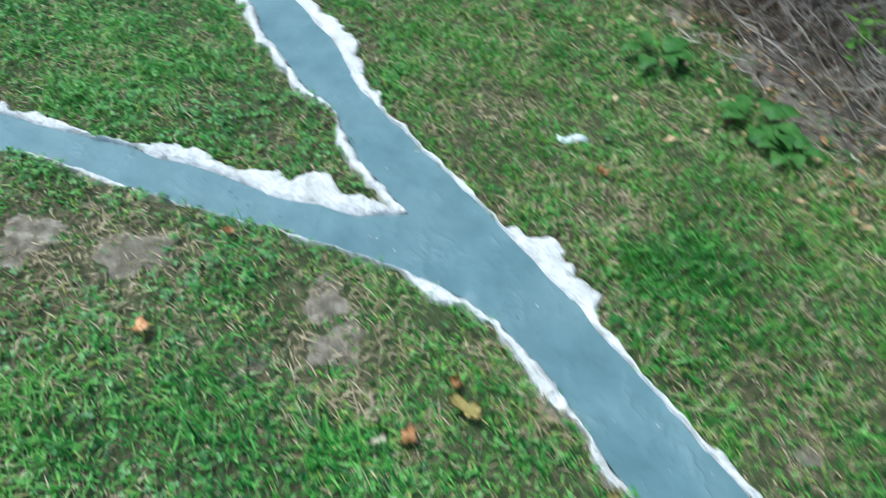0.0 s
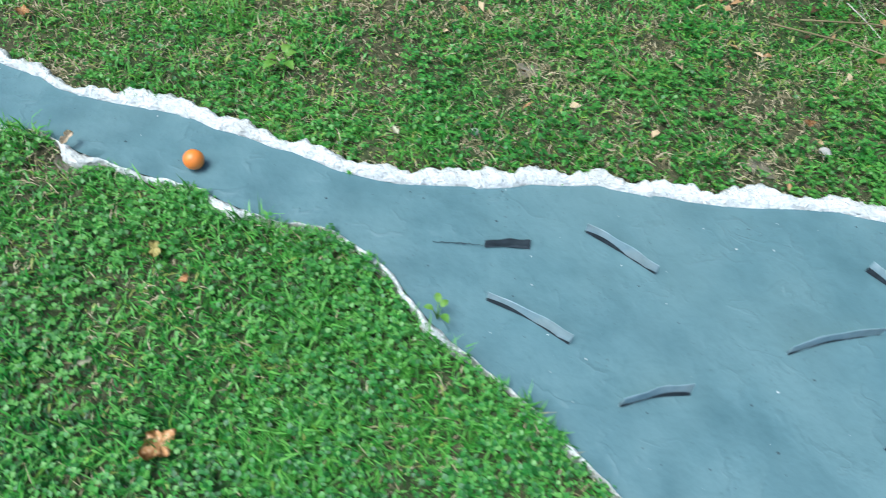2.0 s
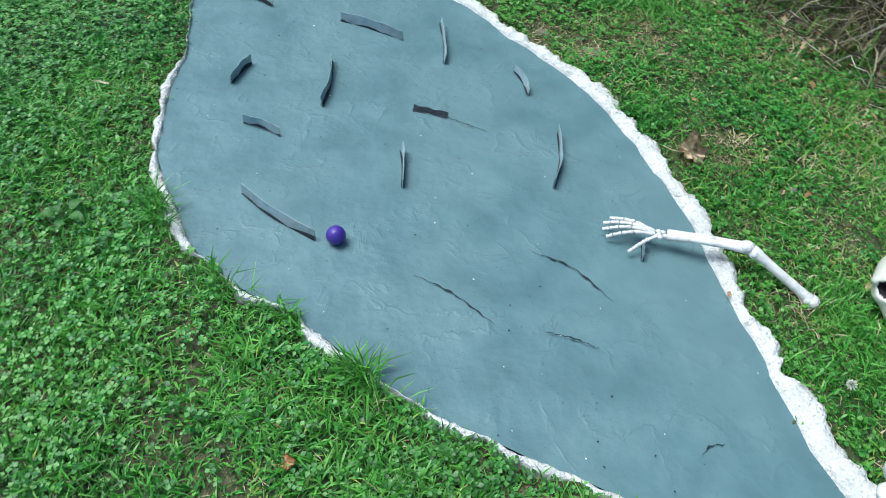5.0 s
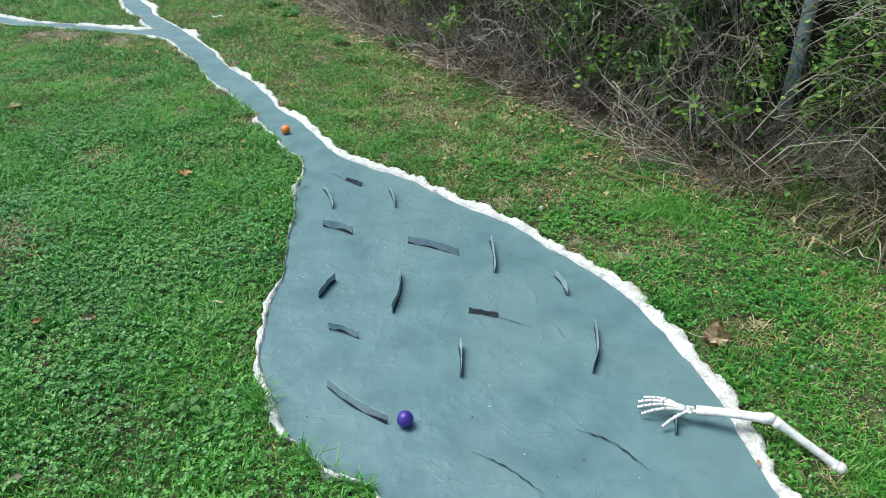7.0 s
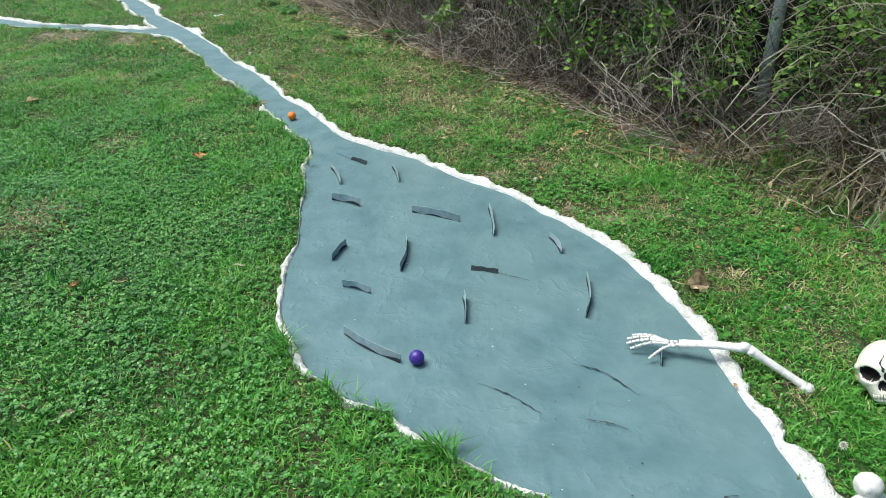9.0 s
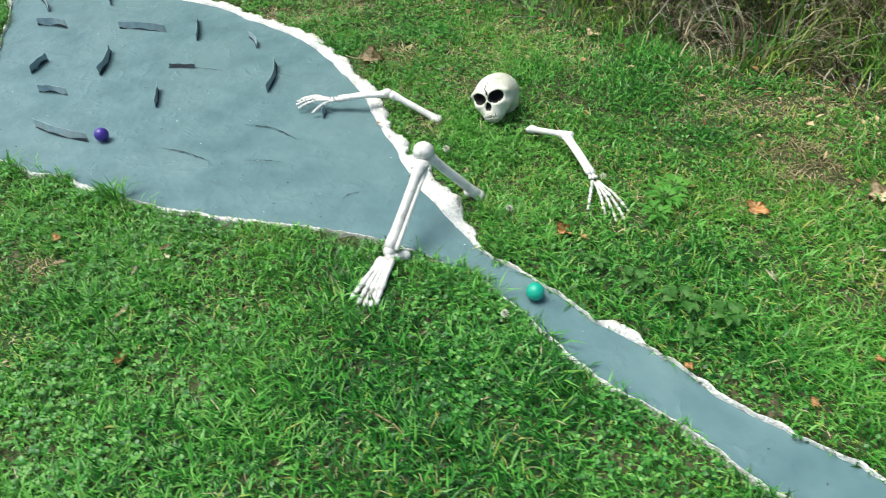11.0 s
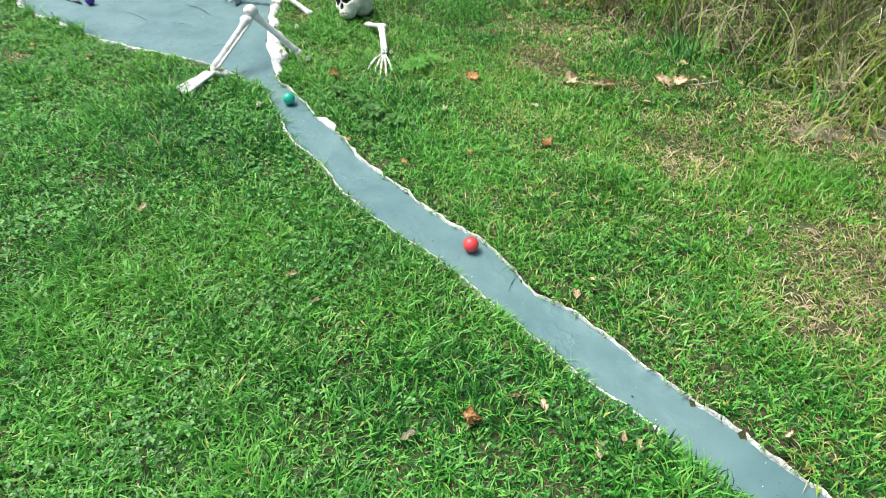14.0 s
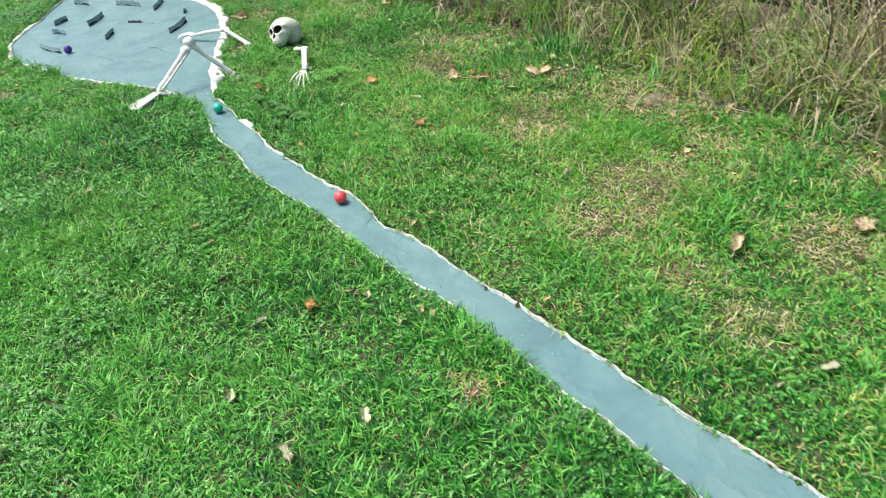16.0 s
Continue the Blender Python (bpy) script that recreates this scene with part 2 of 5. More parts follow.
# ---- plan ----
# the bank on the hedge's side: x, y and the width of its white edging
EAST_UPPER = [(-1.719, 3.775, 0.05), (-1.264, 3.217, 0.056), (-0.832, 2.664, 0.062), (-0.423, 2.095, 0.066), (-0.318, 1.949, 0.048), (-0.251, 1.85, 0.071), (-0.184, 1.75, 0.07),
        (-0.131, 1.64, 0.054), (-0.076, 1.532, 0.034), (-0.005, 1.434, 0.021), (0.075, 1.346, 0.016), (0.15, 1.252, 0.008), (0.22, 1.154, 0.027), (0.299, 1.064, 0.024),
        (0.369, 0.967, 0.076), (0.438, 0.868, 0.057), (0.507, 0.77, 0.016), (0.579, 0.674, 0.011), (0.64, 0.571, 0.025), (0.711, 0.476, 0.02), (0.764, 0.369, 0.026),
        (0.823, 0.264, 0.021), (0.886, 0.16, 0.021), (0.958, 0.064, 0.047), (1.033, -0.031, 0.049), (1.107, -0.126, 0.026), (1.169, -0.228, 0.051), (1.23, -0.331, 0.037),
        (1.29, -0.435, 0.036)]
EAST_MIDDLE = [(1.341, -0.544, 0.028), (1.41, -0.643, 0.044), (1.489, -0.734, 0.057), (1.555, -0.834, 0.045), (1.614, -0.938, 0.04), (1.671, -1.044, 0.047), (1.739, -1.143, 0.046),
        (1.823, -1.23, 0.048), (1.913, -1.309, 0.063), (2.021, -1.369, 0.051), (2.114, -1.444, 0.046), (2.194, -1.535, 0.047), (2.281, -1.617, 0.048), (2.368, -1.702, 0.07),
        (2.461, -1.776, 0.046), (2.55, -1.86, 0.046), (2.614, -1.964, 0.046), (2.692, -2.057, 0.046), (2.766, -2.153, 0.059), (2.83, -2.257, 0.072), (2.875, -2.37, 0.051),
        (2.918, -2.482, 0.07), (2.949, -2.6, 0.048), (2.978, -2.717, 0.06), (2.995, -2.837, 0.06), (3.003, -2.957, 0.046), (3.019, -3.076, 0.046), (3.036, -3.195, 0.046),
        (3.053, -3.313, 0.067)]
EAST_LOWER = [(3.081, -3.425, 0.064), (3.116, -3.537, 0.044), (3.159, -3.65, 0.009), (3.225, -3.751, 0.009), (3.288, -3.852, 0.009), (3.347, -3.955, 0.024), (3.418, -4.052, 0.008),
        (3.473, -4.159, 0.008), (3.543, -4.257, 0.008), (3.617, -4.351, 0.008), (3.688, -4.448, 0.008), (3.767, -4.537, 0.008), (3.852, -4.621, 0.008), (3.919, -4.724, 0.008),
        (3.977, -4.83, 0.008), (4.066, -4.913, 0.008), (4.139, -5.008, 0.008), (4.214, -5.101, 0.008), (4.289, -5.196, 0.008), (4.365, -5.291, 0.008), (4.441, -5.383, 0.008),
        (4.515, -5.476, 0.008), (4.582, -5.574, 0.008), (4.661, -5.664, 0.008), (4.738, -5.754, 0.008), (4.816, -5.845, 0.008), (4.895, -5.936, 0.008), (5.371, -6.475, 0.008),
        (5.583, -6.715, 0.008)]
EAST = EAST_UPPER + EAST_MIDDLE + EAST_LOWER
# the bank on the lawn's side, from the side stream down
WEST_UPPER = [(-2.191, 1.643, 0.014), (-1.763, 1.475, 0.014), (-1.334, 1.309, 0.014), (-1.015, 1.194, 0.014), (-0.882, 1.151, 0.014), (-0.744, 1.14, 0.014), (-0.611, 1.099, 0.012),
        (-0.477, 1.051, 0.01), (-0.341, 1.017, 0.008), (-0.205, 0.985, 0.009), (-0.069, 0.951, 0.016), (0.067, 0.912, 0.022), (0.196, 0.856, 0.023), (0.31, 0.773, 0.022),
        (0.396, 0.662, 0.02), (0.462, 0.538, 0.018), (0.546, 0.425, 0.017), (0.627, 0.313, 0.016), (0.693, 0.194, 0.015), (0.757, 0.069, 0.013), (0.825, -0.056, 0.012),
        (0.907, -0.17, 0.012), (0.996, -0.278, 0.011), (1.073, -0.395, 0.009), (1.143, -0.517, 0.01), (1.23, -0.626, 0.017)]
WEST_MIDDLE = [(1.297, -0.75, 0.022), (1.368, -0.87, 0.018), (1.446, -0.987, 0.012), (1.508, -1.114, 0.01), (1.597, -1.222, 0.01), (1.634, -1.356, 0.012), (1.632, -1.497, 0.015),
        (1.647, -1.636, 0.014), (1.671, -1.774, 0.013), (1.676, -1.915, 0.015), (1.693, -2.054, 0.019), (1.711, -2.192, 0.023), (1.699, -2.332, 0.025), (1.713, -2.474, 0.027),
        (1.736, -2.615, 0.03), (1.797, -2.745, 0.03), (1.865, -2.87, 0.023), (1.969, -2.97, 0.016), (2.089, -3.039, 0.015), (2.197, -3.13, 0.016), (2.306, -3.221, 0.018),
        (2.431, -3.286, 0.02), (2.558, -3.346, 0.019), (2.684, -3.408, 0.015), (2.81, -3.47, 0.013), (2.928, -3.547, 0.011)]
WEST_LOWER = [(3.031, -3.647, 0.013), (3.119, -3.737, 0.015), (3.173, -3.867, 0.016), (3.232, -3.996, 0.014), (3.295, -4.118, 0.009), (3.378, -4.231, 0.009), (3.447, -4.353, 0.009),
        (3.525, -4.469, 0.009), (3.616, -4.577, 0.009), (3.716, -4.675, 0.009), (3.803, -4.785, 0.009), (3.889, -4.895, 0.009), (3.976, -5.006, 0.009), (4.059, -5.119, 0.009),
        (4.161, -5.217, 0.009), (4.243, -5.331, 0.009), (4.326, -5.444, 0.009), (4.402, -5.562, 0.009), (4.491, -5.672, 0.009), (4.571, -5.786, 0.009), (4.652, -5.901, 0.009),
        (4.732, -6.016, 0.009), (4.996, -6.392, 0.009), (5.259, -6.769, 0.009), (5.328, -6.868, 0.009)]
WEST = WEST_UPPER + WEST_MIDDLE + WEST_LOWER
# the point of land between the two streams: down the main stream's bank to the tip, and up the side stream's
POINT_A = [(-1.957, 3.621, 0.04), (-1.536, 3.166, 0.04), (-1.133, 2.721, 0.04), (-0.74, 2.266, 0.038), (-0.511, 1.987, 0.036), (-0.451, 1.906, 0.052), (-0.416, 1.807, 0.034),
           (-0.364, 1.722, 0.043), (-0.303, 1.642, 0.031), (-0.24, 1.542, 0.031), (-0.158, 1.454, 0.03), (-0.107, 1.366, 0.03), (-0.06, 1.277, 0.033), (0.006, 1.177, 0.029),
           (0.08, 1.084, 0.013), (0.083, 1.072, 0.012)]
POINT_B = [(0.083, 1.072, 0.012), (-0.02, 1.059, 0.068), (-0.118, 1.074, 0.105), (-0.216, 1.083, 0.106), (-0.3, 1.126, 0.048), (-0.398, 1.164, 0.051), (-0.499, 1.18, 0.057),
           (-0.593, 1.212, 0.016), (-0.693, 1.235, 0.008), (-0.789, 1.254, 0.03), (-0.883, 1.272, 0.025), (-0.976, 1.302, 0.047), (-1.064, 1.348, 0.056), (-1.152, 1.396, 0.053),
           (-1.241, 1.443, 0.051), (-1.688, 1.667, 0.049), (-2.081, 1.864, 0.05)]
# the foot of the hedge
FOOT = [(0.2, 4.2), (0.854, 2.767), (1.328, 1.81), (1.885, 0.894), (2.493, 0.003), (2.947, -0.537), (3.44, -1.33), (3.876, -1.892), (4.351, -2.455), (4.774, -2.955),
             (5.196, -3.569), (5.705, -4.239), (6.4, -5.2), (7.6, -6.6)]


def banked(points, seed, rough=0.006):
    """A bank with an uneven line; rows of x, y, width."""
    q = spline(points, 0.008)
    d = np.gradient(q[:, :2], axis=0)
    d /= np.hypot(*d.T)[:, None]
    s = np.arange(len(q)) * 0.008
    r = np.random.RandomState(seed)
    off = sum(np.sin(s * f + r.uniform(0, 6)) * a for f, a in ((17, 0.5), (39, 0.35), (83, 0.3), (150, 0.2))) * rough
    q[:, 0] -= d[:, 1] * off
    q[:, 1] += d[:, 0] * off
    return q, d


east, east_d = banked(EAST, 1)
west, west_d = banked(WEST, 2, 0.004)
pa, pa_d = banked(POINT_A, 3)
pb, pb_d = banked(POINT_B, 4)
pb[0] = pa[-1]
outline = np.vstack([east[::3, :2], west[::-3, :2], pb[:0:-3, :2], pa[::-3, :2]])


# rasters of the plan, 1 cm to a cell
X0, Y0, NX, NY = -3.0, -8.5, 1100, 1300


def inside(poly):
    """Which cells lie inside an outline."""
    grid = np.zeros((NY, NX), bool)
    xs = X0 + 0.01 * (np.arange(NX) + 0.5)
    a, b = poly, np.roll(poly, -1, 0)
    for j in range(NY):
        y = Y0 + 0.01 * (j + 0.5)
        hit = (a[:, 1] > y) != (b[:, 1] > y)
        if hit.any():
            cross = a[hit, 0] + (y - a[hit, 1]) / (b[hit, 1] - a[hit, 1]) * (b[hit, 0] - a[hit, 0])
            grid[j] = (np.searchsorted(np.sort(cross), xs) % 2) == 1
    return grid


def cell(grid, x, y):
    i = ((x - X0) * 100).astype(int).clip(0, NX - 1)
    j = ((y - Y0) * 100).astype(int).clip(0, NY - 1)
    return grid[j, i]


wet = inside(outline)


# where the white paint was daubed broad: x, y, reach and width
DAUBS = [(0.165, 0.853, 0.07, 0.036), (0.394, 0.658, 0.07, 0.038), (0.477, 0.511, 0.05, 0.024), (0.541, 0.41, 0.03, 0.027), (0.744, 0.062, 0.05, 0.017),
             (0.938, -0.232, 0.05, 0.021), (1.123, -0.48, 0.08, 0.013), (1.28, -0.754, 0.05, 0.036), (1.382, -0.874, 0.05, 0.015), (1.472, -1.053, 0.05, 0.032),
             (1.637, -1.53, 0.05, 0.03), (1.691, -2.309, 0.08, 0.022), (1.712, -2.49, 0.06, 0.024), (1.998, -2.999, 0.05, 0.022), (2.16, -3.088, 0.06, 0.032),
             (2.404, -3.246, 0.06, 0.022), (0.359, 0.99, 0.035, 0.085), (0.408, 0.931, 0.035, 0.075), (0.457, 0.86, 0.03, 0.055), (3.361, -3.98, 0.05, 0.03),
             (3.05, -3.245, 0.09, 0.072), (3.066, -3.408, 0.07, 0.078)]


def edging_outer(q, d, side, seed):
    """The outer line of the white edging, lumpy as the paint was daubed."""
    s = np.arange(len(q)) * 0.008
    r = np.random.RandomState(seed)
    lump = np.abs(np.sin(s * 21 + r.uniform(0, 6) + 1.3 * np.sin(s * 5))) * 0.55 + np.sin(s * 61 + 2 * np.sin(s * 13)) * 0.14 + np.sin(s * 133) * 0.07
    broken = np.clip(0.55 + 1.1 * np.sin(s * 9 + r.uniform(0, 6)) * np.sin(s * 3.7 + r.uniform(0, 6)) + 0.35 * np.sin(s * 47), 0.06, 1.3)
    w = q[:, 2] * (0.6 + lump * 0.6)
    w = np.maximum(0.0028, np.where(q[:, 2] < 0.03, w * broken, w))
    for a, b, reach, wide in DAUBS:
        near = np.exp(-((((q[:, 0] - a) ** 2 + (q[:, 1] - b) ** 2) / reach**2) ** 2))
        w = np.maximum(w, near * wide * (0.85 + 0.25 * lump))
    return np.stack([q[:, 0] - side * d[:, 1] * w, q[:, 1] + side * d[:, 0] * w], 1), w


east_o, east_w = edging_outer(east, east_d, 1, 5)
west_o, west_w = edging_outer(west, west_d, -1, 6)
pa_o, pa_w = edging_outer(pa, pa_d, -1, 7)
pb_o, pb_w = edging_outer(pb, pb_d, -1, 8)
painted = inside(np.vstack([east_o[::2], east[::-2, :2]])) | inside(np.vstack([west_o[::2], west[::-2, :2]])) | inside(np.vstack([pa_o[::2], pa[::-2, :2]])) | inside(np.vstack([pb_o[::2], pb[::-2, :2]]))

foot = spline(FOOT, 0.05)
foot_d = np.gradient(foot, axis=0)
foot_d /= np.hypot(*foot_d.T)[:, None]
foot_n = np.stack([-foot_d[:, 1], foot_d[:, 0]], 1)
hedge_area = inside(np.vstack([foot, foot[::-1] + 1.6 * foot_n[::-1]]))


def lawn(x, y):
    """The height of the turf."""
    z = 0.006 + 0.006 * wave(x, y, 11, 0.5) + 0.007 * wave(x, y, 12, 1.8)
    return z - 0.042 * np.exp(-((x - 3.55) ** 2 + (y + 3.2) ** 2) / 0.16)


def foot_distance(x, y):
    """Metres from the hedge's foot, towards the lawn positive."""
    k = foot[::4]
    n = foot_n[::4]
    best = np.full(x.shape, 1e9)
    sign = np.zeros(x.shape)
    for (a, b), (u, v) in zip(k, n):
        d = np.hypot(x - a, y - b)
        m = d < best
        sign[m] = -((x - a) * u + (y - b) * v)[m]
        best[m] = d[m]
    return sign


# ---- ground ----
def axis(lo, hi, step, far):
    mid = np.arange(lo, hi + step / 2, step)
    g = [step]
    while sum(g) < far:
        g.append(g[-1] * 1.35)
    out = np.cumsum(g)
    return np.r_[lo - out[::-1], mid, hi + out]


gx, gy = axis(-3, 8, 0.04, 400), axis(-8.5, 5, 0.04, 400)
GX, GY = np.meshgrid(gx, gy)
inner = (GX > X0) & (GX < X0 + 11) & (GY > Y0) & (GY < Y0 + 13)
low = inner & (cell(wet, GX, GY) | cell(painted, GX, GY))
GZ = np.where(low, -0.035, lawn(GX, GY) + 0.004 * wave(GX, GY, 13, 0.12))
GZ = np.where(inner, GZ, 0.0)
idx = np.arange(GX.size).reshape(GX.shape)
quads = np.stack([idx[:-1, :-1], idx[:-1, 1:], idx[1:, 1:], idx[1:, :-1]], -1).reshape(-1, 4)
ground = bulk("ground", np.stack([GX, GY, GZ], -1).reshape(-1, 3), np.full(len(quads), 4), quads.ravel(), SOIL)
tagged(ground, "dark brown soil and thatch under the lawn", "ground", kind="structure")

# ---- stream bed ----
from mathutils.geometry import delaunay_2d_cdt  # noqa: E402

px, py = np.meshgrid(np.arange(-2.4, 5.7, 0.035), np.arange(-7.0, 3.8, 0.035))
px, py = px.ravel() + 0.008 * np.sin(py.ravel() * 90), py.ravel()
keep = cell(wet, px, py)
ring = outline[::2]
pts = [Vector(p) for p in ring] + [Vector(p) for p in np.stack([px[keep], py[keep]], 1)]
edges = [(i, (i + 1) % len(ring)) for i in range(len(ring))]
cv, ce, cf, *_ = delaunay_2d_cdt(pts, edges, [list(range(len(ring)))], 1, 1e-5)
cxy = np.array([tuple(v) for v in cv])
cz = 0.0022 * wave(cxy[:, 0], cxy[:, 1], 21, 0.35) + 0.001 * wave(cxy[:, 0], cxy[:, 1], 22, 0.09)
bed = part("stream_bed", (np.c_[cxy, cz].tolist(), [], cf), CONCRETE, smooth=True)
tagged(bed, "blue-grey painted concrete stream and pond bed", "stream bed", kind="structure")


def edging(name, q, o, w, label):
    """A daubed white rim: five points across, rounded and lumpy."""
    n = len(q)
    rows = []
    shape = ((-0.02, -0.005), (0.08, 0.003), (0.2, 0.008), (0.38, 0.012), (0.56, 0.013), (0.74, 0.012), (0.88, 0.009), (0.98, 0.003), (1.03, -0.025))
    m = len(shape)
    for k, (f, h) in enumerate(shape):
        inner = k not in (0, m - 1)
        jag = (0.005 * wave(q[:, 0] + k, q[:, 1], 33 + k, 0.022) + 0.005 * wave(q[:, 0], q[:, 1] + k, 43 + k, 0.01)) * np.clip(w / 0.04, 0.1, 1)
        xy = q[:, :2] + (o - q[:, :2]) * (f + (jag / np.maximum(w, 0.004) * 0.5 if inner else 0 * w))[:, None]
        z = h * np.clip(w / 0.035, 0.8, 1.15) + (0.003 * wave(xy[:, 0], xy[:, 1], 31, 0.018) + 0.0032 * wave(xy[:, 0], xy[:, 1], 34, 0.009) + 0.003 * wave(xy[:, 0], xy[:, 1], 32, 0.06)) * (np.clip(w / 0.03, 0.3, 1) if inner else 0.2)
        rows.append(np.c_[xy, z])
    v = np.stack(rows, 1).reshape(-1, 3)
    i = np.arange(n - 1)[:, None] * m + np.arange(m - 1)[None]
    f = np.stack([i, i + m, i + m + 1, i + 1], -1).reshape(-1, 4)
    ob = part(name, (v.tolist(), [], f.tolist()), WHITE, smooth=True)
    return tagged(ob, label, "edging", kind="structure")


edging("trim_east", east, east_o, east_w, "lumpy white-painted cement rim along the stream")
edging("trim_west", west, west_o, west_w, "thin white-painted cement rim beside the lawn")
edging("trim_point", pa, pa_o, pa_w, "white-painted cement rim of the main stream")
edging("trim_side_stream", pb, pb_o, pb_w, "broad white-painted cement rim of the side stream")

# ---- turf ----
rng = np.random.RandomState(5)

# straw-coloured places in the lawn and bare places: x, y and reach
DRY_NORTH = [(-0.444, 0.875, 0.13), (-0.66, 0.881, 0.1), (-0.068, 0.822, 0.1), (-0.01, 0.722, 0.1), (-0.145, 0.634, 0.08), (0.253, 0.725, 0.06), (0.393, 0.602, 0.07),
             (0.048, 0.589, 0.07), (0.896, 2.15, 0.18), (0.835, 0.561, 0.06), (0.57, 1.115, 0.11), (0.291, 1.543, 0.12), (0.917, 0.205, 0.06), (0.563, 0.324, 0.09), (1.441, 0.33, 0.1),
             (1.565, -0.277, 0.1), (1.668, -0.236, 0.06), (1.272, -0.169, 0.07), (0.915, -0.288, 0.06), (1.351, -0.487, 0.05), (1.239, -0.744, 0.06), (0.864, -0.625, 0.05),
             (0.671, -0.37, 0.05), (1.946, -0.393, 0.12), (2.374, -0.01, 0.14)]
DRY_SOUTH = [(2.331, -0.879, 0.07), (2.245, -1.117, 0.14), (2.324, -1.342, 0.06), (2.592, -1.229, 0.09), (2.469, -1.642, 0.08), (2.652, -1.492, 0.06), (1.986, -1.226, 0.05),
             (2.219, -0.631, 0.28), (3.076, -1.946, 0.17), (2.882, -2.034, 0.08), (2.739, -1.947, 0.06), (3.165, -2.976, 0.07), (3.159, -2.452, 0.12), (0.639, -1.955, 0.16),
             (0.686, -1.215, 0.1), (2.662, -1.553, 0.12), (2.065, -0.164, 0.2), (4.153, -3.485, 0.14), (4.555, -4.181, 0.16), (4.831, -4.691, 0.17), (4.634, -4.926, 0.13),
             (5.064, -4.062, 0.24), (5.456, -4.166, 0.17), (5.281, -5.113, 0.13), (4.931, -5.403, 0.1), (4.204, -5.557, 0.05), (1.515, 0.732, 0.2)]
DRY_SPOTS = DRY_NORTH + DRY_SOUTH + [(1.93, -3.55, 0.075), (2.0, -3.72, 0.06), (2.07, -3.43, 0.05), (4.82, -4.86, 0.1), (4.82, -5.22, 0.08), (-0.5, 0.84, 0.24), (0.0, 0.74, 0.17), (-0.2, 0.62, 0.12)]
BARE = [(-0.444, 0.875, 0.11), (-0.66, 0.881, 0.11), (-0.048, 0.802, 0.085), (-0.01, 0.702, 0.085), (-0.155, 0.635, 0.05), (0.403, 0.602, 0.035), (0.917, 0.215, 0.045),
             (1.565, -0.277, 0.04), (1.26, -0.748, 0.04), (2.469, -1.636, 0.05), (2.882, -2.024, 0.045), (2.739, -1.937, 0.035), (5.063, -4.052, 0.14), (5.285, -4.109, 0.13),
             (5.488, -4.204, 0.11), (2.245, -1.096, 0.05), (0.896, 2.15, 0.09), (1.442, 0.35, 0.05), (0.835, 0.561, 0.04)]


def bareness(x, y):
    b = np.zeros_like(x)
    for p, q, r in BARE:
        b = np.maximum(b, np.exp(-((x - p) ** 2 + (y - q) ** 2) / (r * r)))
    return np.clip(b * (1.0 + 0.55 * wave(x, y, 47, 0.04)), 0, 1)


def dryness(x, y):
    d = np.zeros_like(x)
    for a, b, r in DRY_SPOTS:
        d = np.maximum(d, np.exp(-((((x - a) ** 2 + (y - b) ** 2) / (1.4 * r * r)) ** 1.5)))
    f = foot_distance(x, y)
    d = np.maximum(d, np.clip(0.85 - f / 2.1, 0, 0.6) * (0.75 + 0.5 * wave(x, y, 43, 0.4)))
    d = np.maximum(d, np.clip((y + 3.0) / 0.6, 0, 1) * np.clip(1.0 - f / 2.4, 0, 0.6) * np.clip(0.55 + 0.6 * wave(x, y, 53, 0.3) + 0.35 * wave(x, y, 54, 0.09), 0.1, 1.1))
    d = np.maximum(d, 0.45 * np.clip((y + 0.9) / 0.7, 0, 1) * (0.8 + 0.6 * wave(x, y, 44, 0.35)))
    d = np.maximum(d, 0.22 * np.clip((y + 3.9) / -0.5, 0, 1) * (x > 3.3 - (y + 3.9) * 0.75) * (0.7 + 0.8 * wave(x, y, 46, 0.3)))
    d = np.maximum(d, 0.5 * (y + 1.25 * x > 0.95) * np.clip((y + 3.2) / 0.5, 0, 1) * np.clip(0.6 + 1.1 * wave(x, y, 48, 0.22) + 0.5 * wave(x, y, 49, 0.07), 0, 1.3))
    d = np.maximum(d, np.clip(1.5 - f / 0.3, 0, 1))
    return np.clip(np.maximum(d * (0.85 + 0.35 * wave(x, y, 41, 0.12)) + 0.05 * wave(x, y, 42, 0.6), bareness(x, y)), 0, 1)


# the worn line across the lawn beside the stream: the turf is finest along it and coarser with the distance from it
TREAD = spline([(0.1, -0.1), (0.9, -1.2), (1.6, -2.9), (2.3, -4.0), (3.1, -5.3), (4.15, -6.6)], 0.3)


def from_tread(x, y):
    best = np.full(x.shape, 1e9)
    for a, b in TREAD:
        best = np.minimum(best, (x - a) ** 2 + (y - b) ** 2)
    return np.sqrt(best + 1.2)


def coarseness(r):
    return np.interp(r, (1.8, 2.6, 3.6, 5.0, 7.0, 9.0), (1.0, 1.08, 1.3, 1.7, 2.4, 3.2))


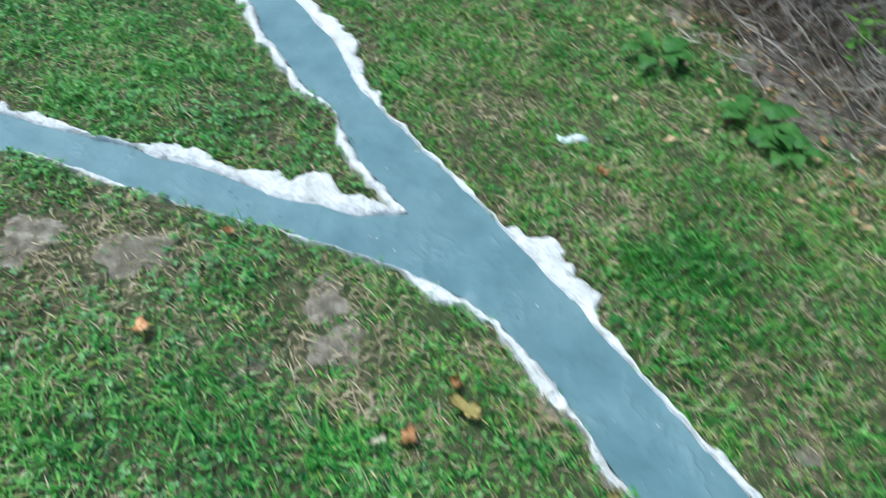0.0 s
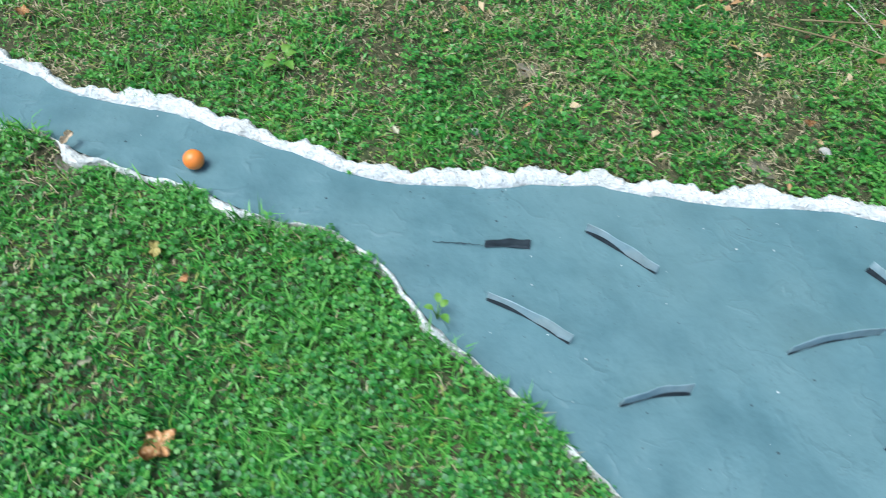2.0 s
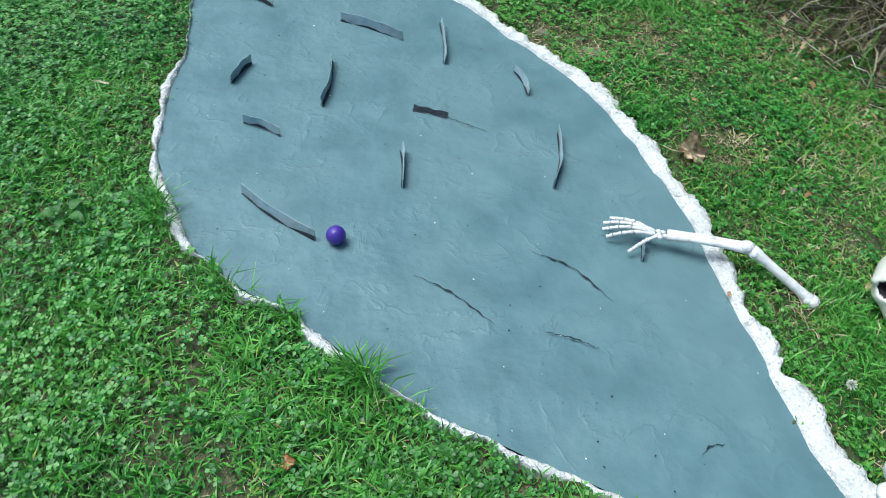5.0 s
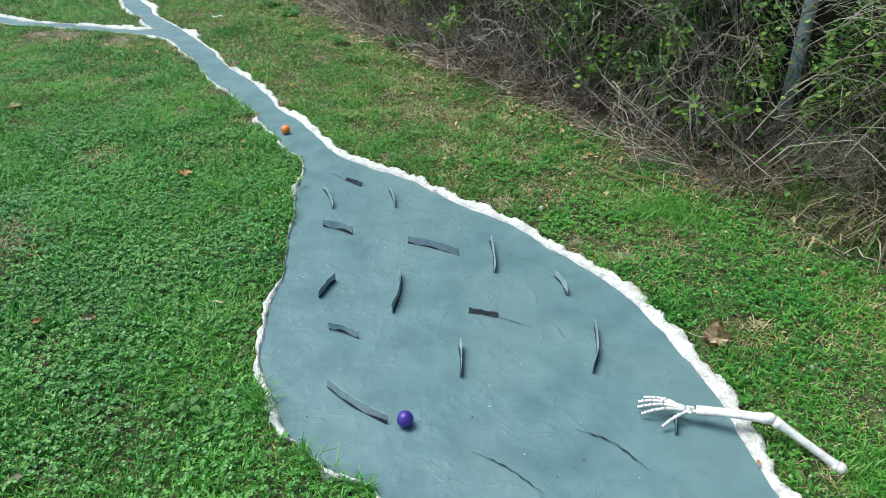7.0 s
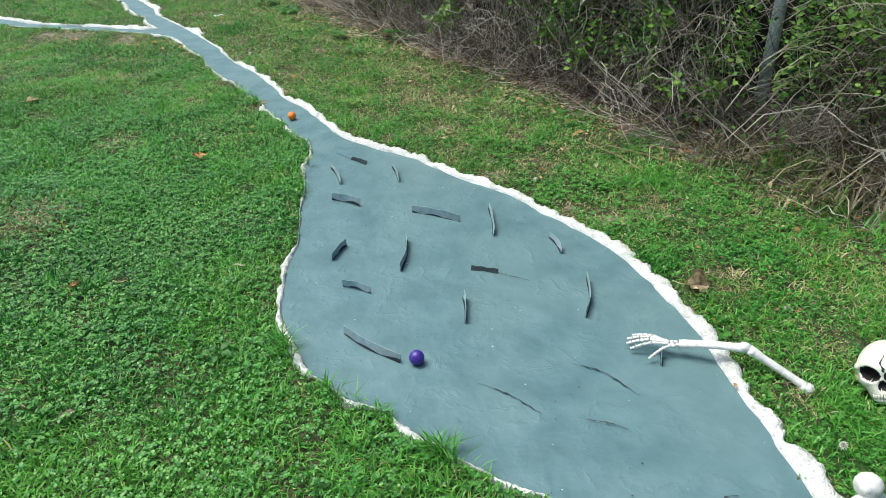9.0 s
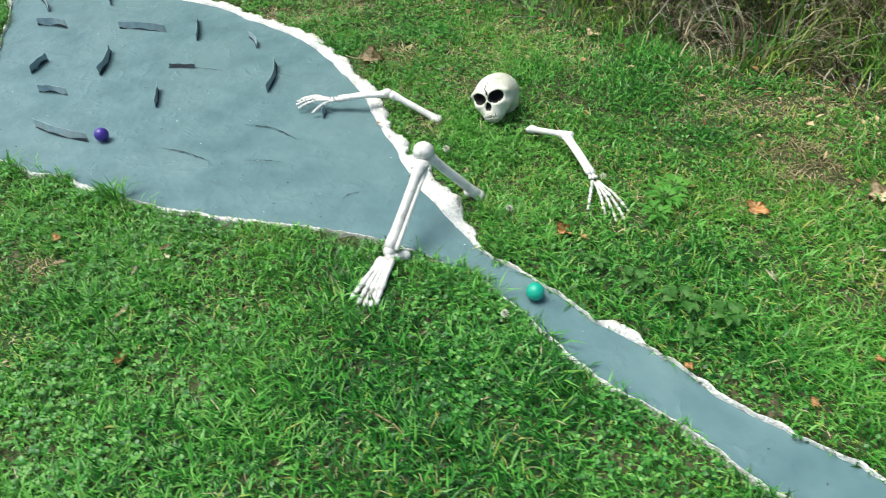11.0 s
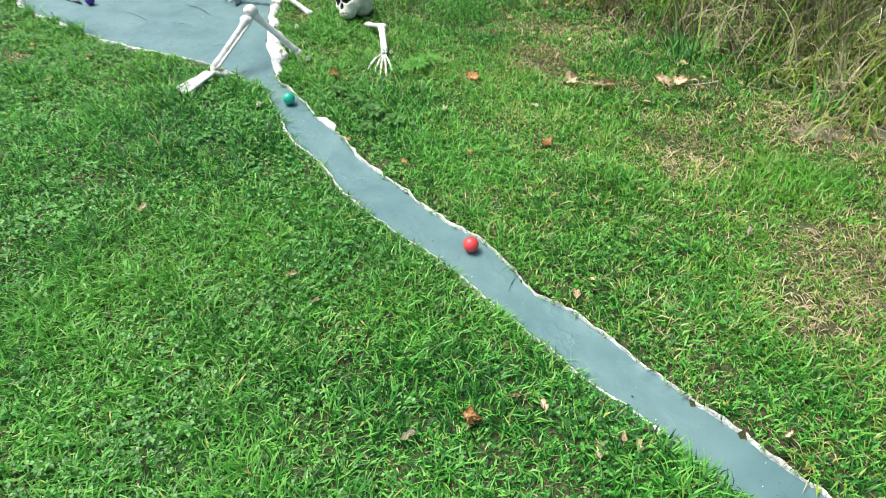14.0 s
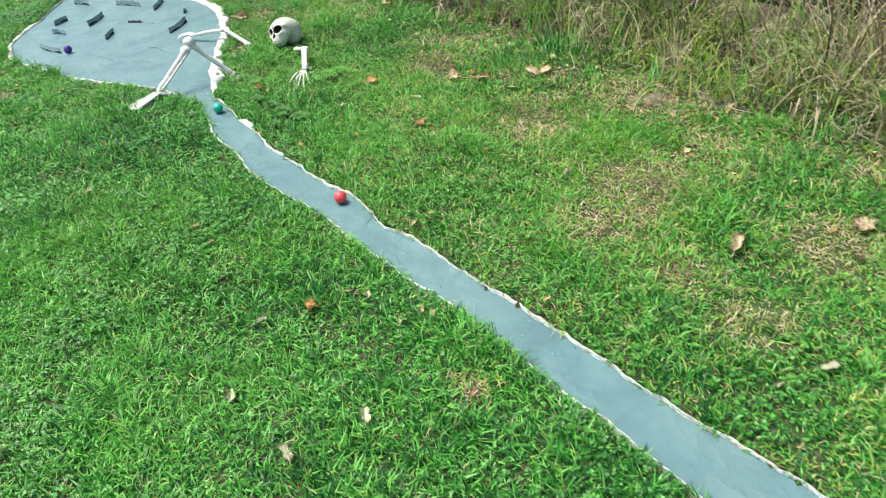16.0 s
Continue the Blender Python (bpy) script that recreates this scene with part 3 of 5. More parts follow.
def scatter(n):
    """Places on the lawn, thickest beside the stream."""
    out = []
    while sum(len(o) for o in out) < n:
        x, y = rng.uniform(-2.9, 7.5, 600000), rng.uniform(-8.0, 4.2, 600000)
        r = from_tread(x, y)
        p = np.interp(r, (1.9, 2.6, 3.6, 5.0, 7.0, 9.0), (1.0, 0.75, 0.5, 0.3, 0.17, 0.08))
        open_lawn = (x > -2.35 + (0.4 - y) * 0.833) & (y > -6.2)
        p = np.where(open_lawn, p, 0.02)
        ok = (rng.uniform(size=x.size) < p) & ~cell(wet, x, y) & ~cell(painted, x, y) & ~cell(hedge_area, x, y)
        x, y, r = x[ok], y[ok], r[ok]
        ok = foot_distance(x, y) > -0.05
        out.append(np.stack([x[ok], y[ok], r[ok]], 1))
    return np.vstack(out)[:n]


def blades(name, base, length, width, lean, material, droop=0.35):
    """Grass blades, narrow at the root, bent at the middle, pointed."""
    n = len(base)
    a = rng.uniform(0, 2 * np.pi, n)
    h = np.stack([np.cos(a), np.sin(a), 0 * a], 1)
    b = a + rng.normal(np.pi / 2, 0.5, n)
    s = np.stack([np.cos(b), np.sin(b), 0 * b], 1)
    up = np.array([0, 0, 1.0])
    l1 = lean[:, None]
    v1 = h * np.sin(l1) + up * np.cos(l1)
    l2 = np.minimum(lean + droop + rng.uniform(0, 0.7, n), 1.75)[:, None]
    v2 = h * np.sin(l2) + up * np.cos(l2)
    w = width[:, None]
    m = base + v1 * (length * 0.5)[:, None]
    t = m + v2 * (length * 0.5)[:, None]
    v = np.stack([base, m + s * w * 0.5, m - s * w * 0.5, t], 1).reshape(-1, 3)
    i = np.arange(n)[:, None] * 4
    loops = np.hstack([i, i + 1, i + 2, i + 2, i + 1, i + 3])
    return bulk(name, v, np.full(2 * n, 3), loops.ravel(), material)


# the lawn is cut low beside the rim, but for some tufts
verge = wet | painted
near_rim = np.zeros(verge.shape)
for k in range(5):
    verge = verge | np.roll(verge, 1, 0) | np.roll(verge, -1, 0) | np.roll(verge, 1, 1) | np.roll(verge, -1, 1)
    near_rim += verge
near_rim /= 5


def trimmed(x, y):
    return 1 - cell(near_rim, x, y) * np.clip(0.62 - 0.5 * wave(x, y, 73, 0.25), 0.1, 0.65)


GRASS_COUNT, CLOVER_COUNT = 1000000, 92000
place = scatter(GRASS_COUNT)
x, y, d = place.T
dry = dryness(x, y)
bare = rng.uniform(size=len(x)) < np.maximum(np.where(foot_distance(x, y) < 0.3, 0.75, 0.08) * dry**2, 0.5 * bareness(x, y))
x, y, d, dry = x[~bare], y[~bare], d[~bare], dry[~bare]
is_dry = rng.uniform(size=len(x)) < 0.025 + 0.75 * dry
tall = 1.0 + 0.35 * wave(x, y, 51, 0.22) + 0.25 * wave(x, y, 52, 0.7)
coarse = coarseness(d)
ln = np.clip(tall, 0.5, 1.8) * rng.uniform(0.022, 0.05, len(x)) * (1 - np.where(is_dry, 0.0, 0.5) * dry) * np.minimum(coarse, 1.4) * trimmed(x, y)
wd = rng.uniform(0.0026, 0.0056, len(x)) * coarse
le = np.abs(rng.normal(0.88, 0.42, len(x)))
south = np.clip((-3.2 - y) / 0.6, 0, 1)
ln, wd = ln * (1 + 0.24 * south), wd * (1.02 + 0.02 * south)
base = np.stack([x, y, lawn(x, y) - 0.004], 1)
fading = ~is_dry & (rng.uniform(size=len(x)) < 0.02 + np.where(y > -3.2, 0.4, 0.85) * dry)
tagged(blades("yellowing_grass", base[fading], ln[fading], wd[fading], le[fading], YELLOWING), "yellow-green fading grass in the lawn", "grass", kind="stuff")
g = ~is_dry & ~fading
tagged(blades("lawn_grass", base[g], ln[g], wd[g], le[g], GRASS), "short green mown grass of the lawn", "grass", kind="stuff")
tagged(blades("dry_grass", base[is_dry], ln[is_dry], wd[is_dry] * 0.62, np.clip(le[is_dry] + 0.4, 0, 1.45), DRY), "dry straw-coloured grass in the lawn", "grass", kind="stuff")


def clovers(name, base, height, size, material):
    """Three-leaved clover: three folded leaflets on a stalk too thin to see."""
    n = len(base)
    c = base + np.stack([0 * height, 0 * height, height], 1)
    a0 = rng.uniform(0, 2 * np.pi, n)
    vs = []
    tilt = rng.normal(0.1, 0.35, n)
    for k in range(3):
        a = a0 + k * 2 * np.pi / 3
        u = np.stack([np.cos(a) * np.cos(tilt), np.sin(a) * np.cos(tilt), np.sin(tilt) - 0.15], 1)
        s = np.stack([-np.sin(a), np.cos(a), 0 * a], 1)
        z = np.array([0, 0, 1.0])
        w = size[:, None]
        vs += [c, c + u * w * 0.55 + s * w * 0.46 + z * w * 0.12, c + u * w, c + u * w * 0.55 - s * w * 0.46 + z * w * 0.12]
    v = np.stack(vs, 1).reshape(-1, 3)
    i = np.arange(n)[:, None] * 12
    loops = np.hstack([i + k for k in (0, 1, 2, 0, 2, 3, 4, 5, 6, 4, 6, 7, 8, 9, 10, 8, 10, 11)])
    return bulk(name, v, np.full(6 * n, 3), loops.ravel(), material)


place = scatter(CLOVER_COUNT * 3)
x, y, d = place.T
bare = rng.uniform(size=len(x)) < bareness(x, y)
x, y, d = x[~bare], y[~bare], d[~bare]
patch = wave(x, y, 61, 0.45) * 0.6 + wave(x, y, 62, 1.3) * 0.4 - np.where(y > -2.4, 0.8, 1.3) * dryness(x, y) + 0.6 * np.exp(-(((y + 2.1) / 1.3) ** 2)) - 0.35 - 0.2 * (y < -3.4) - 0.15 * (y > -0.6) - 0.2 * (y > 0.3) - np.where(y > -2.4, 0.08, 0.35) * (y + 1.25 * x > 0.95 + 0.16 * np.clip(x - 3.0, 0, 9))
ok = patch + rng.normal(0, 0.65, len(x)) - 0.25 * (y < -3.4) > 0.1
x, y, d = x[ok][:CLOVER_COUNT], y[ok][:CLOVER_COUNT], d[ok][:CLOVER_COUNT]
coarse = np.minimum(coarseness(d), 1.8)
tagged(clovers("clover", np.stack([x, y, lawn(x, y)], 1), rng.uniform(0.008, 0.03, len(x)) * trimmed(x, y), rng.uniform(0.006, 0.0125, len(x)) * coarse, CLOVER), "low green clover among the grass", "clover", kind="stuff")

# long tufts hanging over the rim beside the lawn, and round the hedge side's rim
rim = np.vstack([np.c_[west_o[225::4], np.zeros(len(west_o[225::4]))], np.c_[east_o[150::6], np.ones(len(east_o[150::6]))]])
amount = np.clip(0.35 + 0.9 * wave(rim[:, 0], rim[:, 1], 71, 0.3), 0.06, 1.6)
for a, b, reach, wide in DAUBS:
    amount *= 1 - 0.75 * np.exp(-((rim[:, 0] - a) ** 2 + (rim[:, 1] - b) ** 2) / reach**2)
amount *= np.where((rim[:, 2] == 0) & (np.hypot(rim[:, 0] - 2.0, rim[:, 1] + 3.0) < 0.36), 7.0, 1.0) * np.where(rim[:, 2] == 1, np.where(rim[:, 1] < -3.6, 0.9, 0.4), 1.0)
counts = rng.poisson(amount * 14)
tx = np.repeat(rim[:, 0], counts) + rng.normal(0, 0.014, counts.sum())
ty = np.repeat(rim[:, 1], counts) + rng.normal(0, 0.014, counts.sum())
side = np.repeat(rim[:, 2], counts)
ok = ~cell(wet, tx, ty) & ~cell(painted & ~wet, tx, ty)
tx, ty, side = tx[ok], ty[ok], side[ok]
big = np.clip(0.9 + 0.7 * wave(tx, ty, 72, 0.35), 0.45, 1.9) * np.where(np.hypot(tx - 2.0, ty + 3.0) < 0.42, 1.35, 1.0)
tagged(blades("edge_grass", np.stack([tx, ty, lawn(tx, ty) - 0.003], 1), rng.uniform(0.024, 0.06, len(tx)) * big, rng.uniform(0.002, 0.0045, len(tx)), np.abs(rng.normal(0.5, 0.35, len(tx))), GRASS), "longer unmown green grass hanging over the stream's rim", "grass", kind="stuff")

# rough tussocks on the hedge side of the lawn
TUSSOCKS = [(3.305, -3.18, 0.13), (3.277, -3.004, 0.1), (3.621, -2.717, 0.16), (0.618, 0.977, 0.1), (2.963, -2.324, 0.12), (3.116, -1.707, 0.16), (1.443, -0.709, 0.1),
             (3.904, -2.916, 0.2), (4.102, -2.712, 0.2), (0.599, 0.072, 0.07), (1.108, -0.49, 0.07), (1.017, -0.613, 0.06), (-0.221, 0.567, 0.12), (3.212, -3.944, 0.06),
             (3.06, -3.744, 0.09), (4.549, -3.509, 0.18), (4.907, -4.357, 0.16), (4.848, -3.374, 0.2), (5.098, -3.671, 0.22), (5.296, -3.849, 0.2), (5.566, -4.393, 0.22),
             (5.33, -4.7, 0.16), (0.749, 0.995, 0.09)]
tb = []
for a, b, r in TUSSOCKS:
    n = int(34000 * r * r) + 120
    q = rng.normal(0, r * 0.5, (n, 2)) + (a, b)
    tb.append(q)
tb = np.vstack(tb)
tb = tb[~cell(wet, *tb.T) & ~cell(painted, *tb.T)]
tagged(blades("tussock_grass", np.c_[tb, lawn(*tb.T) - 0.003], rng.uniform(0.03, 0.075, len(tb)), rng.uniform(0.0024, 0.0048, len(tb)), np.abs(rng.normal(0.8, 0.35, len(tb))), GRASS), "lush longer green grass in rough tufts", "grass", kind="stuff")

# leaf litter and dead grass at the hedge's foot
n = 24000
k = rng.randint(0, len(foot), n)
away = rng.exponential(0.2, n) - 0.25
lx, ly = foot[k, 0] - foot_n[k, 0] * away + rng.normal(0, 0.03, n), foot[k, 1] - foot_n[k, 1] * away + rng.normal(0, 0.03, n)
ok = ~cell(wet, lx, ly) & ~cell(painted, lx, ly)
lx, ly = lx[ok], ly[ok]
n = len(lx)
a = rng.uniform(0, 2 * np.pi, n)
sz = rng.uniform(0.005, 0.019, n)
c = np.stack([lx, ly, lawn(lx, ly) + rng.uniform(0.0, 0.02, n)], 1)
u = np.stack([np.cos(a), np.sin(a), rng.normal(0, 0.35, n)], 1) * sz[:, None]
s = np.stack([-np.sin(a), np.cos(a), rng.normal(0, 0.35, n)], 1) * (sz * rng.uniform(0.25, 0.7, n))[:, None]
up = np.stack([0 * a, 0 * a, sz * 0.3], 1)
v = np.stack([c - u, c + s + up, c + u, c - s + up], 1).reshape(-1, 3)
i = np.arange(n)[:, None] * 4
tagged(bulk("leaf_litter", v, np.full(2 * n, 3), np.hstack([i + q for q in (0, 1, 2, 0, 2, 3)]).ravel(), LITTER), "brown dead leaf litter along the hedge's foot", "leaf litter", kind="stuff")

# bare earth and fallen twigs along the hedge's foot
fs = np.arange(20, len(foot) - 20)
rows = []
for k, o in enumerate((-0.16, -0.1, -0.05, 0.0, 0.3, 0.7, 1.1)):
    jag = (0.13 * wave(foot[fs, 0], foot[fs, 1], 91, 0.55) + 0.05 * wave(foot[fs, 0], foot[fs, 1] + 0.1 * k, 92, 0.13)) * (1.0 if k < 4 else 0.2)
    xy = foot[fs] + foot_n[fs] * (o + jag)[:, None]
    rows.append(np.c_[xy, lawn(xy[:, 0], xy[:, 1]) + (-0.012 if k == 0 else 0.008) + 0.006 * wave(xy[:, 0], xy[:, 1], 93, 0.09)])
v = np.stack(rows, 1).reshape(-1, 3)
i = np.arange(len(fs) - 1)[:, None] * 7 + np.arange(6)[None]
earth = part("earth", (v.tolist(), [], np.stack([i, i + 7, i + 8, i + 1], -1).reshape(-1, 4).tolist()), HEDGE_EARTH, smooth=True)
tagged(earth, "bare grey-brown earth along the hedge", "earth", kind="structure")
for a, b, r_ in BARE:
    rows = []
    for q in (0.0, 0.3, 0.6, 0.8, 0.95):
        for k in range(20):
            t = 2 * math.pi * k / 20
            rr = r_ * q * (1 + 0.2 * math.sin(2 * t + a * 40) + 0.14 * math.sin(3 * t + b * 50) + 0.12 * math.sin(5 * t + a * 90) + 0.1 * math.sin(9 * t + b * 30))
            rows.append((a + rr * math.cos(t), b + rr * math.sin(t), 0.005 - 0.02 * max(0.0, q - 0.35)))
    v = np.array(rows)
    v[:, 2] += lawn(v[:, 0], v[:, 1]) + 0.004 * wave(v[:, 0], v[:, 1], 13, 0.12)
    v[cell(wet | painted, v[:, 0], v[:, 1]), 2] = -0.03
    f = [(i * 20 + k, i * 20 + (k + 1) % 20, (i + 1) * 20 + (k + 1) % 20, (i + 1) * 20 + k) for i in range(4) for k in range(20)]
    tagged(part("earth_patch", (v.tolist(), [], f), EARTH, smooth=True), "bare grey-tan earth in the worn lawn", "earth", kind="structure")
n = 2800
k = rng.randint(20, len(foot) - 20, n)
away = rng.normal(0.05, 0.14, n)
cx, cy = foot[k, 0] - foot_n[k, 0] * away + rng.normal(0, 0.03, n), foot[k, 1] - foot_n[k, 1] * away + rng.normal(0, 0.03, n)
a, ln_ = rng.uniform(0, 2 * np.pi, n), rng.uniform(0.015, 0.08, n)
tt = np.linspace(-1, 1, 4)[None]
z = (lawn(cx, cy) + 0.012)[:, None] + rng.uniform(0, 0.02, (n, 1)) + rng.normal(0, 0.12, (n, 1)) * tt * ln_[:, None]
tw = np.stack([cx[:, None] + np.cos(a)[:, None] * tt * ln_[:, None], cy[:, None] + np.sin(a)[:, None] * tt * ln_[:, None] + 0.01 * tt**2, z], 2)
TWIGS = tw

# ---- hedge ----
hedge = tagged(new("hedge"), "tangled hedge of dead bramble stems with green sprays", "hedge")


def tubes(name, lines, radius, material, parent, label=""):
    """Thin three-sided stems along rows of points, tapering."""
    L = np.asarray(lines)
    n, m, _ = L.shape
    d = np.gradient(L, axis=1)
    d /= np.linalg.norm(d, axis=2, keepdims=True) + 1e-9
    ref = np.tile(np.array([0.31, 0.87, 0.39]), (n, m, 1))
    p = np.cross(d, ref)
    p /= np.linalg.norm(p, axis=2, keepdims=True) + 1e-9
    q = np.cross(d, p)
    taper = np.linspace(1.0, 0.45, m)[None, :, None]
    r = np.asarray(radius)[:, None, None] * taper
    rings = [L + r * (p * np.cos(t) + q * np.sin(t)) for t in (0, 2.094, 4.189)]
    v = np.stack(rings, 2).reshape(-1, 3)
    b = (np.arange(n)[:, None] * m + np.arange(m - 1)[None]).ravel()[:, None] * 3
    faces = np.hstack([np.hstack([b + j, b + (j + 1) % 3, b + 3 + (j + 1) % 3, b + 3 + j]) for j in range(3)])
    ob = bulk(name, v, np.full(faces.size // 4, 4), faces.ravel(), material)
    ob.parent = parent
    return tagged(ob, label, kind="stuff")


def along(n, lo, hi):
    """Random places along the hedge's foot, between two of its fractions."""
    f = rng.uniform(lo, hi, n) * (len(foot) - 1)
    i = f.astype(int)
    return foot[i] + foot_d[i] * (f - i)[:, None] * 0.05, foot_d[i], foot_n[i]


def stems(n, lo, hi, depth, height, arch, spread):
    """Stems that rise from the ground, wander and bend over."""
    p, d, u = along(n, lo, hi)
    back = np.abs(rng.normal(0, depth, n))
    p = p + u * back[:, None]
    h = rng.uniform(*height, n)
    m = 7
    t = np.linspace(0, 1, m)[None]
    side = rng.normal(0, spread, n)[:, None]
    out = rng.normal(0.0, arch, n)[:, None]
    x = side * t + rng.normal(0, 0.035, (n, m)).cumsum(1)
    o = out * t**2 + rng.normal(0, 0.018, (n, m)).cumsum(1)
    o = np.maximum(o - back[:, None] * 0.0, -back[:, None] - 0.12)
    z = h[:, None] * (t - 0.18 * np.abs(out) * t**3)
    return np.stack([p[:, 0:1] + d[:, 0:1] * x + u[:, 0:1] * o, p[:, 1:2] + d[:, 1:2] * x + u[:, 1:2] * o, z - 0.01], 2)


def clear_of_post(p, width=0.13):
    """Which places leave the fence post open to the lawn."""
    v = np.array((-0.463, -0.886))
    q = p[:, :2] - (3.9, -0.9)
    t = q @ v
    off = np.abs(q[:, 0] * v[1] - q[:, 1] * v[0])
    return ~((t > -0.03) & (t < 1.2) & (off < width)) | (rng.uniform(size=len(p)) < 0.1)


S = np.vstack([stems(1300, 0.12, 0.62, 0.4, (0.4, 1.3), 0.22, 0.25), stems(900, 0.12, 0.62, 0.16, (0.12, 0.55), 0.3, 0.35), stems(700, 0.12, 0.6, 0.08, (0.1, 0.4), 0.35, 0.4) - np.array((0.1, 0.06, 0.0))])
S = S[clear_of_post(S[:, 4]) & clear_of_post(S[:, 6])]
tubes("bramble", S, rng.uniform(0.001, 0.0027, len(S)) * np.where(rng.uniform(size=len(S)) < 0.08, 1.8, 1.0), STEM, hedge, "grey-brown dead bramble stems")
# loose tangle: stems that run along and droop
p, d, u = along(3200, 0.12, 0.62)
m = 8
t = np.linspace(-1, 1, m)[None]
run = rng.uniform(0.06, 0.26, 3200)[:, None]
z0 = rng.uniform(0.03, 0.9, 3200)[:, None]
ob_ = (rng.normal(0.08, 0.17, 3200))[:, None]
zz = np.maximum(z0 + rng.normal(0, 0.25, 3200)[:, None] * t * run * 2 - 0.5 * run * t**2 + rng.normal(0, 0.022, (3200, m)).cumsum(1), 0.006)
oo = ob_ + rng.normal(0, 0.026, (3200, m)).cumsum(1)
T = np.stack([p[:, 0:1] + d[:, 0:1] * t * run + u[:, 0:1] * oo, p[:, 1:2] + d[:, 1:2] * t * run + u[:, 1:2] * oo, zz], 2)
tubes("fallen_brushwood", TWIGS, rng.uniform(0.0008, 0.0022, len(TWIGS)), STEM, hedge, "fallen grey twigs at the hedge's foot")
T = T[clear_of_post(T[:, 4], 0.1) | (T[:, 4, 2] < 0.1)]
tubes("bramble_tangle", T, rng.uniform(0.001, 0.0026, len(T)), STEM, hedge, "thin tangled dead twigs")


def leaf_faces(name, c, size, flat, material, parent, label=""):
    """Small pointed leaves, folded along the middle."""
    n = len(c)
    a, e = rng.uniform(0, 2 * np.pi, n), rng.normal(0, flat, n)
    u = np.stack([np.cos(a) * np.cos(e), np.sin(a) * np.cos(e), np.sin(e)], 1)
    s = np.cross(u, np.stack([rng.normal(0, 0.4, n), rng.normal(0, 0.4, n), np.ones(n)], 1))
    s /= np.linalg.norm(s, axis=1, keepdims=True)
    k = np.cross(u, s)
    w = size[:, None]
    v = np.stack([c, c + u * w * 0.35 + s * w * 0.4 - k * w * 0.08, c + u * w * 0.75 + s * w * 0.3 - k * w * 0.06, c + u * w, c + u * w * 0.75 - s * w * 0.3 - k * w * 0.06, c + u * w * 0.35 - s * w * 0.4 - k * w * 0.08], 1).reshape(-1, 3)
    i = np.arange(n)[:, None] * 6
    ob = bulk(name, v, np.full(2 * n, 4), np.hstack([i + q for q in (0, 1, 2, 3, 0, 3, 4, 5)]).ravel(), material)
    ob.parent = parent
    return tagged(ob, label, kind="stuff")


def sprays(n, lo, hi, zlo, zhi, per, spread, depth=(0.02, 0.35)):
    p, d, u = along(n, lo, hi)
    z = rng.uniform(zlo, zhi, n)
    c = np.c_[p + u * rng.uniform(*depth, n)[:, None], z]
    return np.repeat(c, per, 0) + rng.normal(0, spread, (n * per, 3)) * (1, 1, 0.9)


c = np.vstack([sprays(260, 0.14, 0.7, 0.5, 1.3, 60, 0.05, (-0.1, 0.35)), sprays(50, 0.14, 0.7, 0.08, 0.45, 36, 0.04, (-0.08, 0.15)), sprays(260, 0.4, 0.58, 0.3, 1.2, 60, 0.05, (-0.12, 0.35)), sprays(360, 0.1, 0.56, 1.15, 2.3, 36, 0.09, (-0.2, 0.05))])
c = c[(c[:, 2] > 0.01) & clear_of_post(c, 0.07) & ((c[:, 2] < 0.75) | clear_of_post(c, 0.3))]
leaf_faces("foliage", c, rng.uniform(0.01, 0.027, len(c)), 0.5, HEDGE, hedge, "small green hedge leaves")
c = np.vstack([sprays(170, 0.2, 0.6, 0.2, 1.3, 40, 0.035, (-0.14, 0.05))])
c = c[clear_of_post(c, 0.06)]
leaf_faces("young_foliage", c, rng.uniform(0.016, 0.036, len(c)), 0.5, BRIGHT, hedge, "bright yellow-green young leaves")
# the leafy crown and the far side of the hedge
n = 2600
p, d, u = along(n, 0.0, 1.0)
o = rng.uniform(0.55, 1.75, n)
z = np.where(o < 1.35, 2.42 + 0.16 * wave(p[:, 0] + o, p[:, 1], 82, 0.4), rng.uniform(0.1, 2.5, n))
c = np.repeat(np.c_[p + u * o[:, None], z], 22, 0) + rng.normal(0, 0.075, (n * 22, 3))
leaf_faces("crown", c, rng.uniform(0.03, 0.065, len(c)), 0.6, HEDGE, hedge, "green leaves of the hedge's crown")
# thick uneven filler mass, its dark colour standing in for the hedge's inner shade
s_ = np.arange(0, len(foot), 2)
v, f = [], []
# above 1.15 the profile juts forward: an added, unseen overhang that blocks skylight
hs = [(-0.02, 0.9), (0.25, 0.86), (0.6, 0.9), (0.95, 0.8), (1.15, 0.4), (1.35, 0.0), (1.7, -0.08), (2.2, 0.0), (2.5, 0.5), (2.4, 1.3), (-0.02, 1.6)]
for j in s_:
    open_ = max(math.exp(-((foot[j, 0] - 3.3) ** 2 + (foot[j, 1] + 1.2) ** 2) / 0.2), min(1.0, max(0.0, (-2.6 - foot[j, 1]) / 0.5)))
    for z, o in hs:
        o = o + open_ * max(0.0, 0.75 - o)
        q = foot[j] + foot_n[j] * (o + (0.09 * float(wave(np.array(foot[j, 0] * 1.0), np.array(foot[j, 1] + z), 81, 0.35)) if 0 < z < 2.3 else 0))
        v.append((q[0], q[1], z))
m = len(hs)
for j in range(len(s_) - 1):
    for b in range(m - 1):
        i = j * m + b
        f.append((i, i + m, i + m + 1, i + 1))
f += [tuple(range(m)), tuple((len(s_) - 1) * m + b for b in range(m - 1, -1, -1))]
part("shade_filler", (v, [], f), CORE, hedge, "near-black filler mass inside the hedge, coloured as shade")

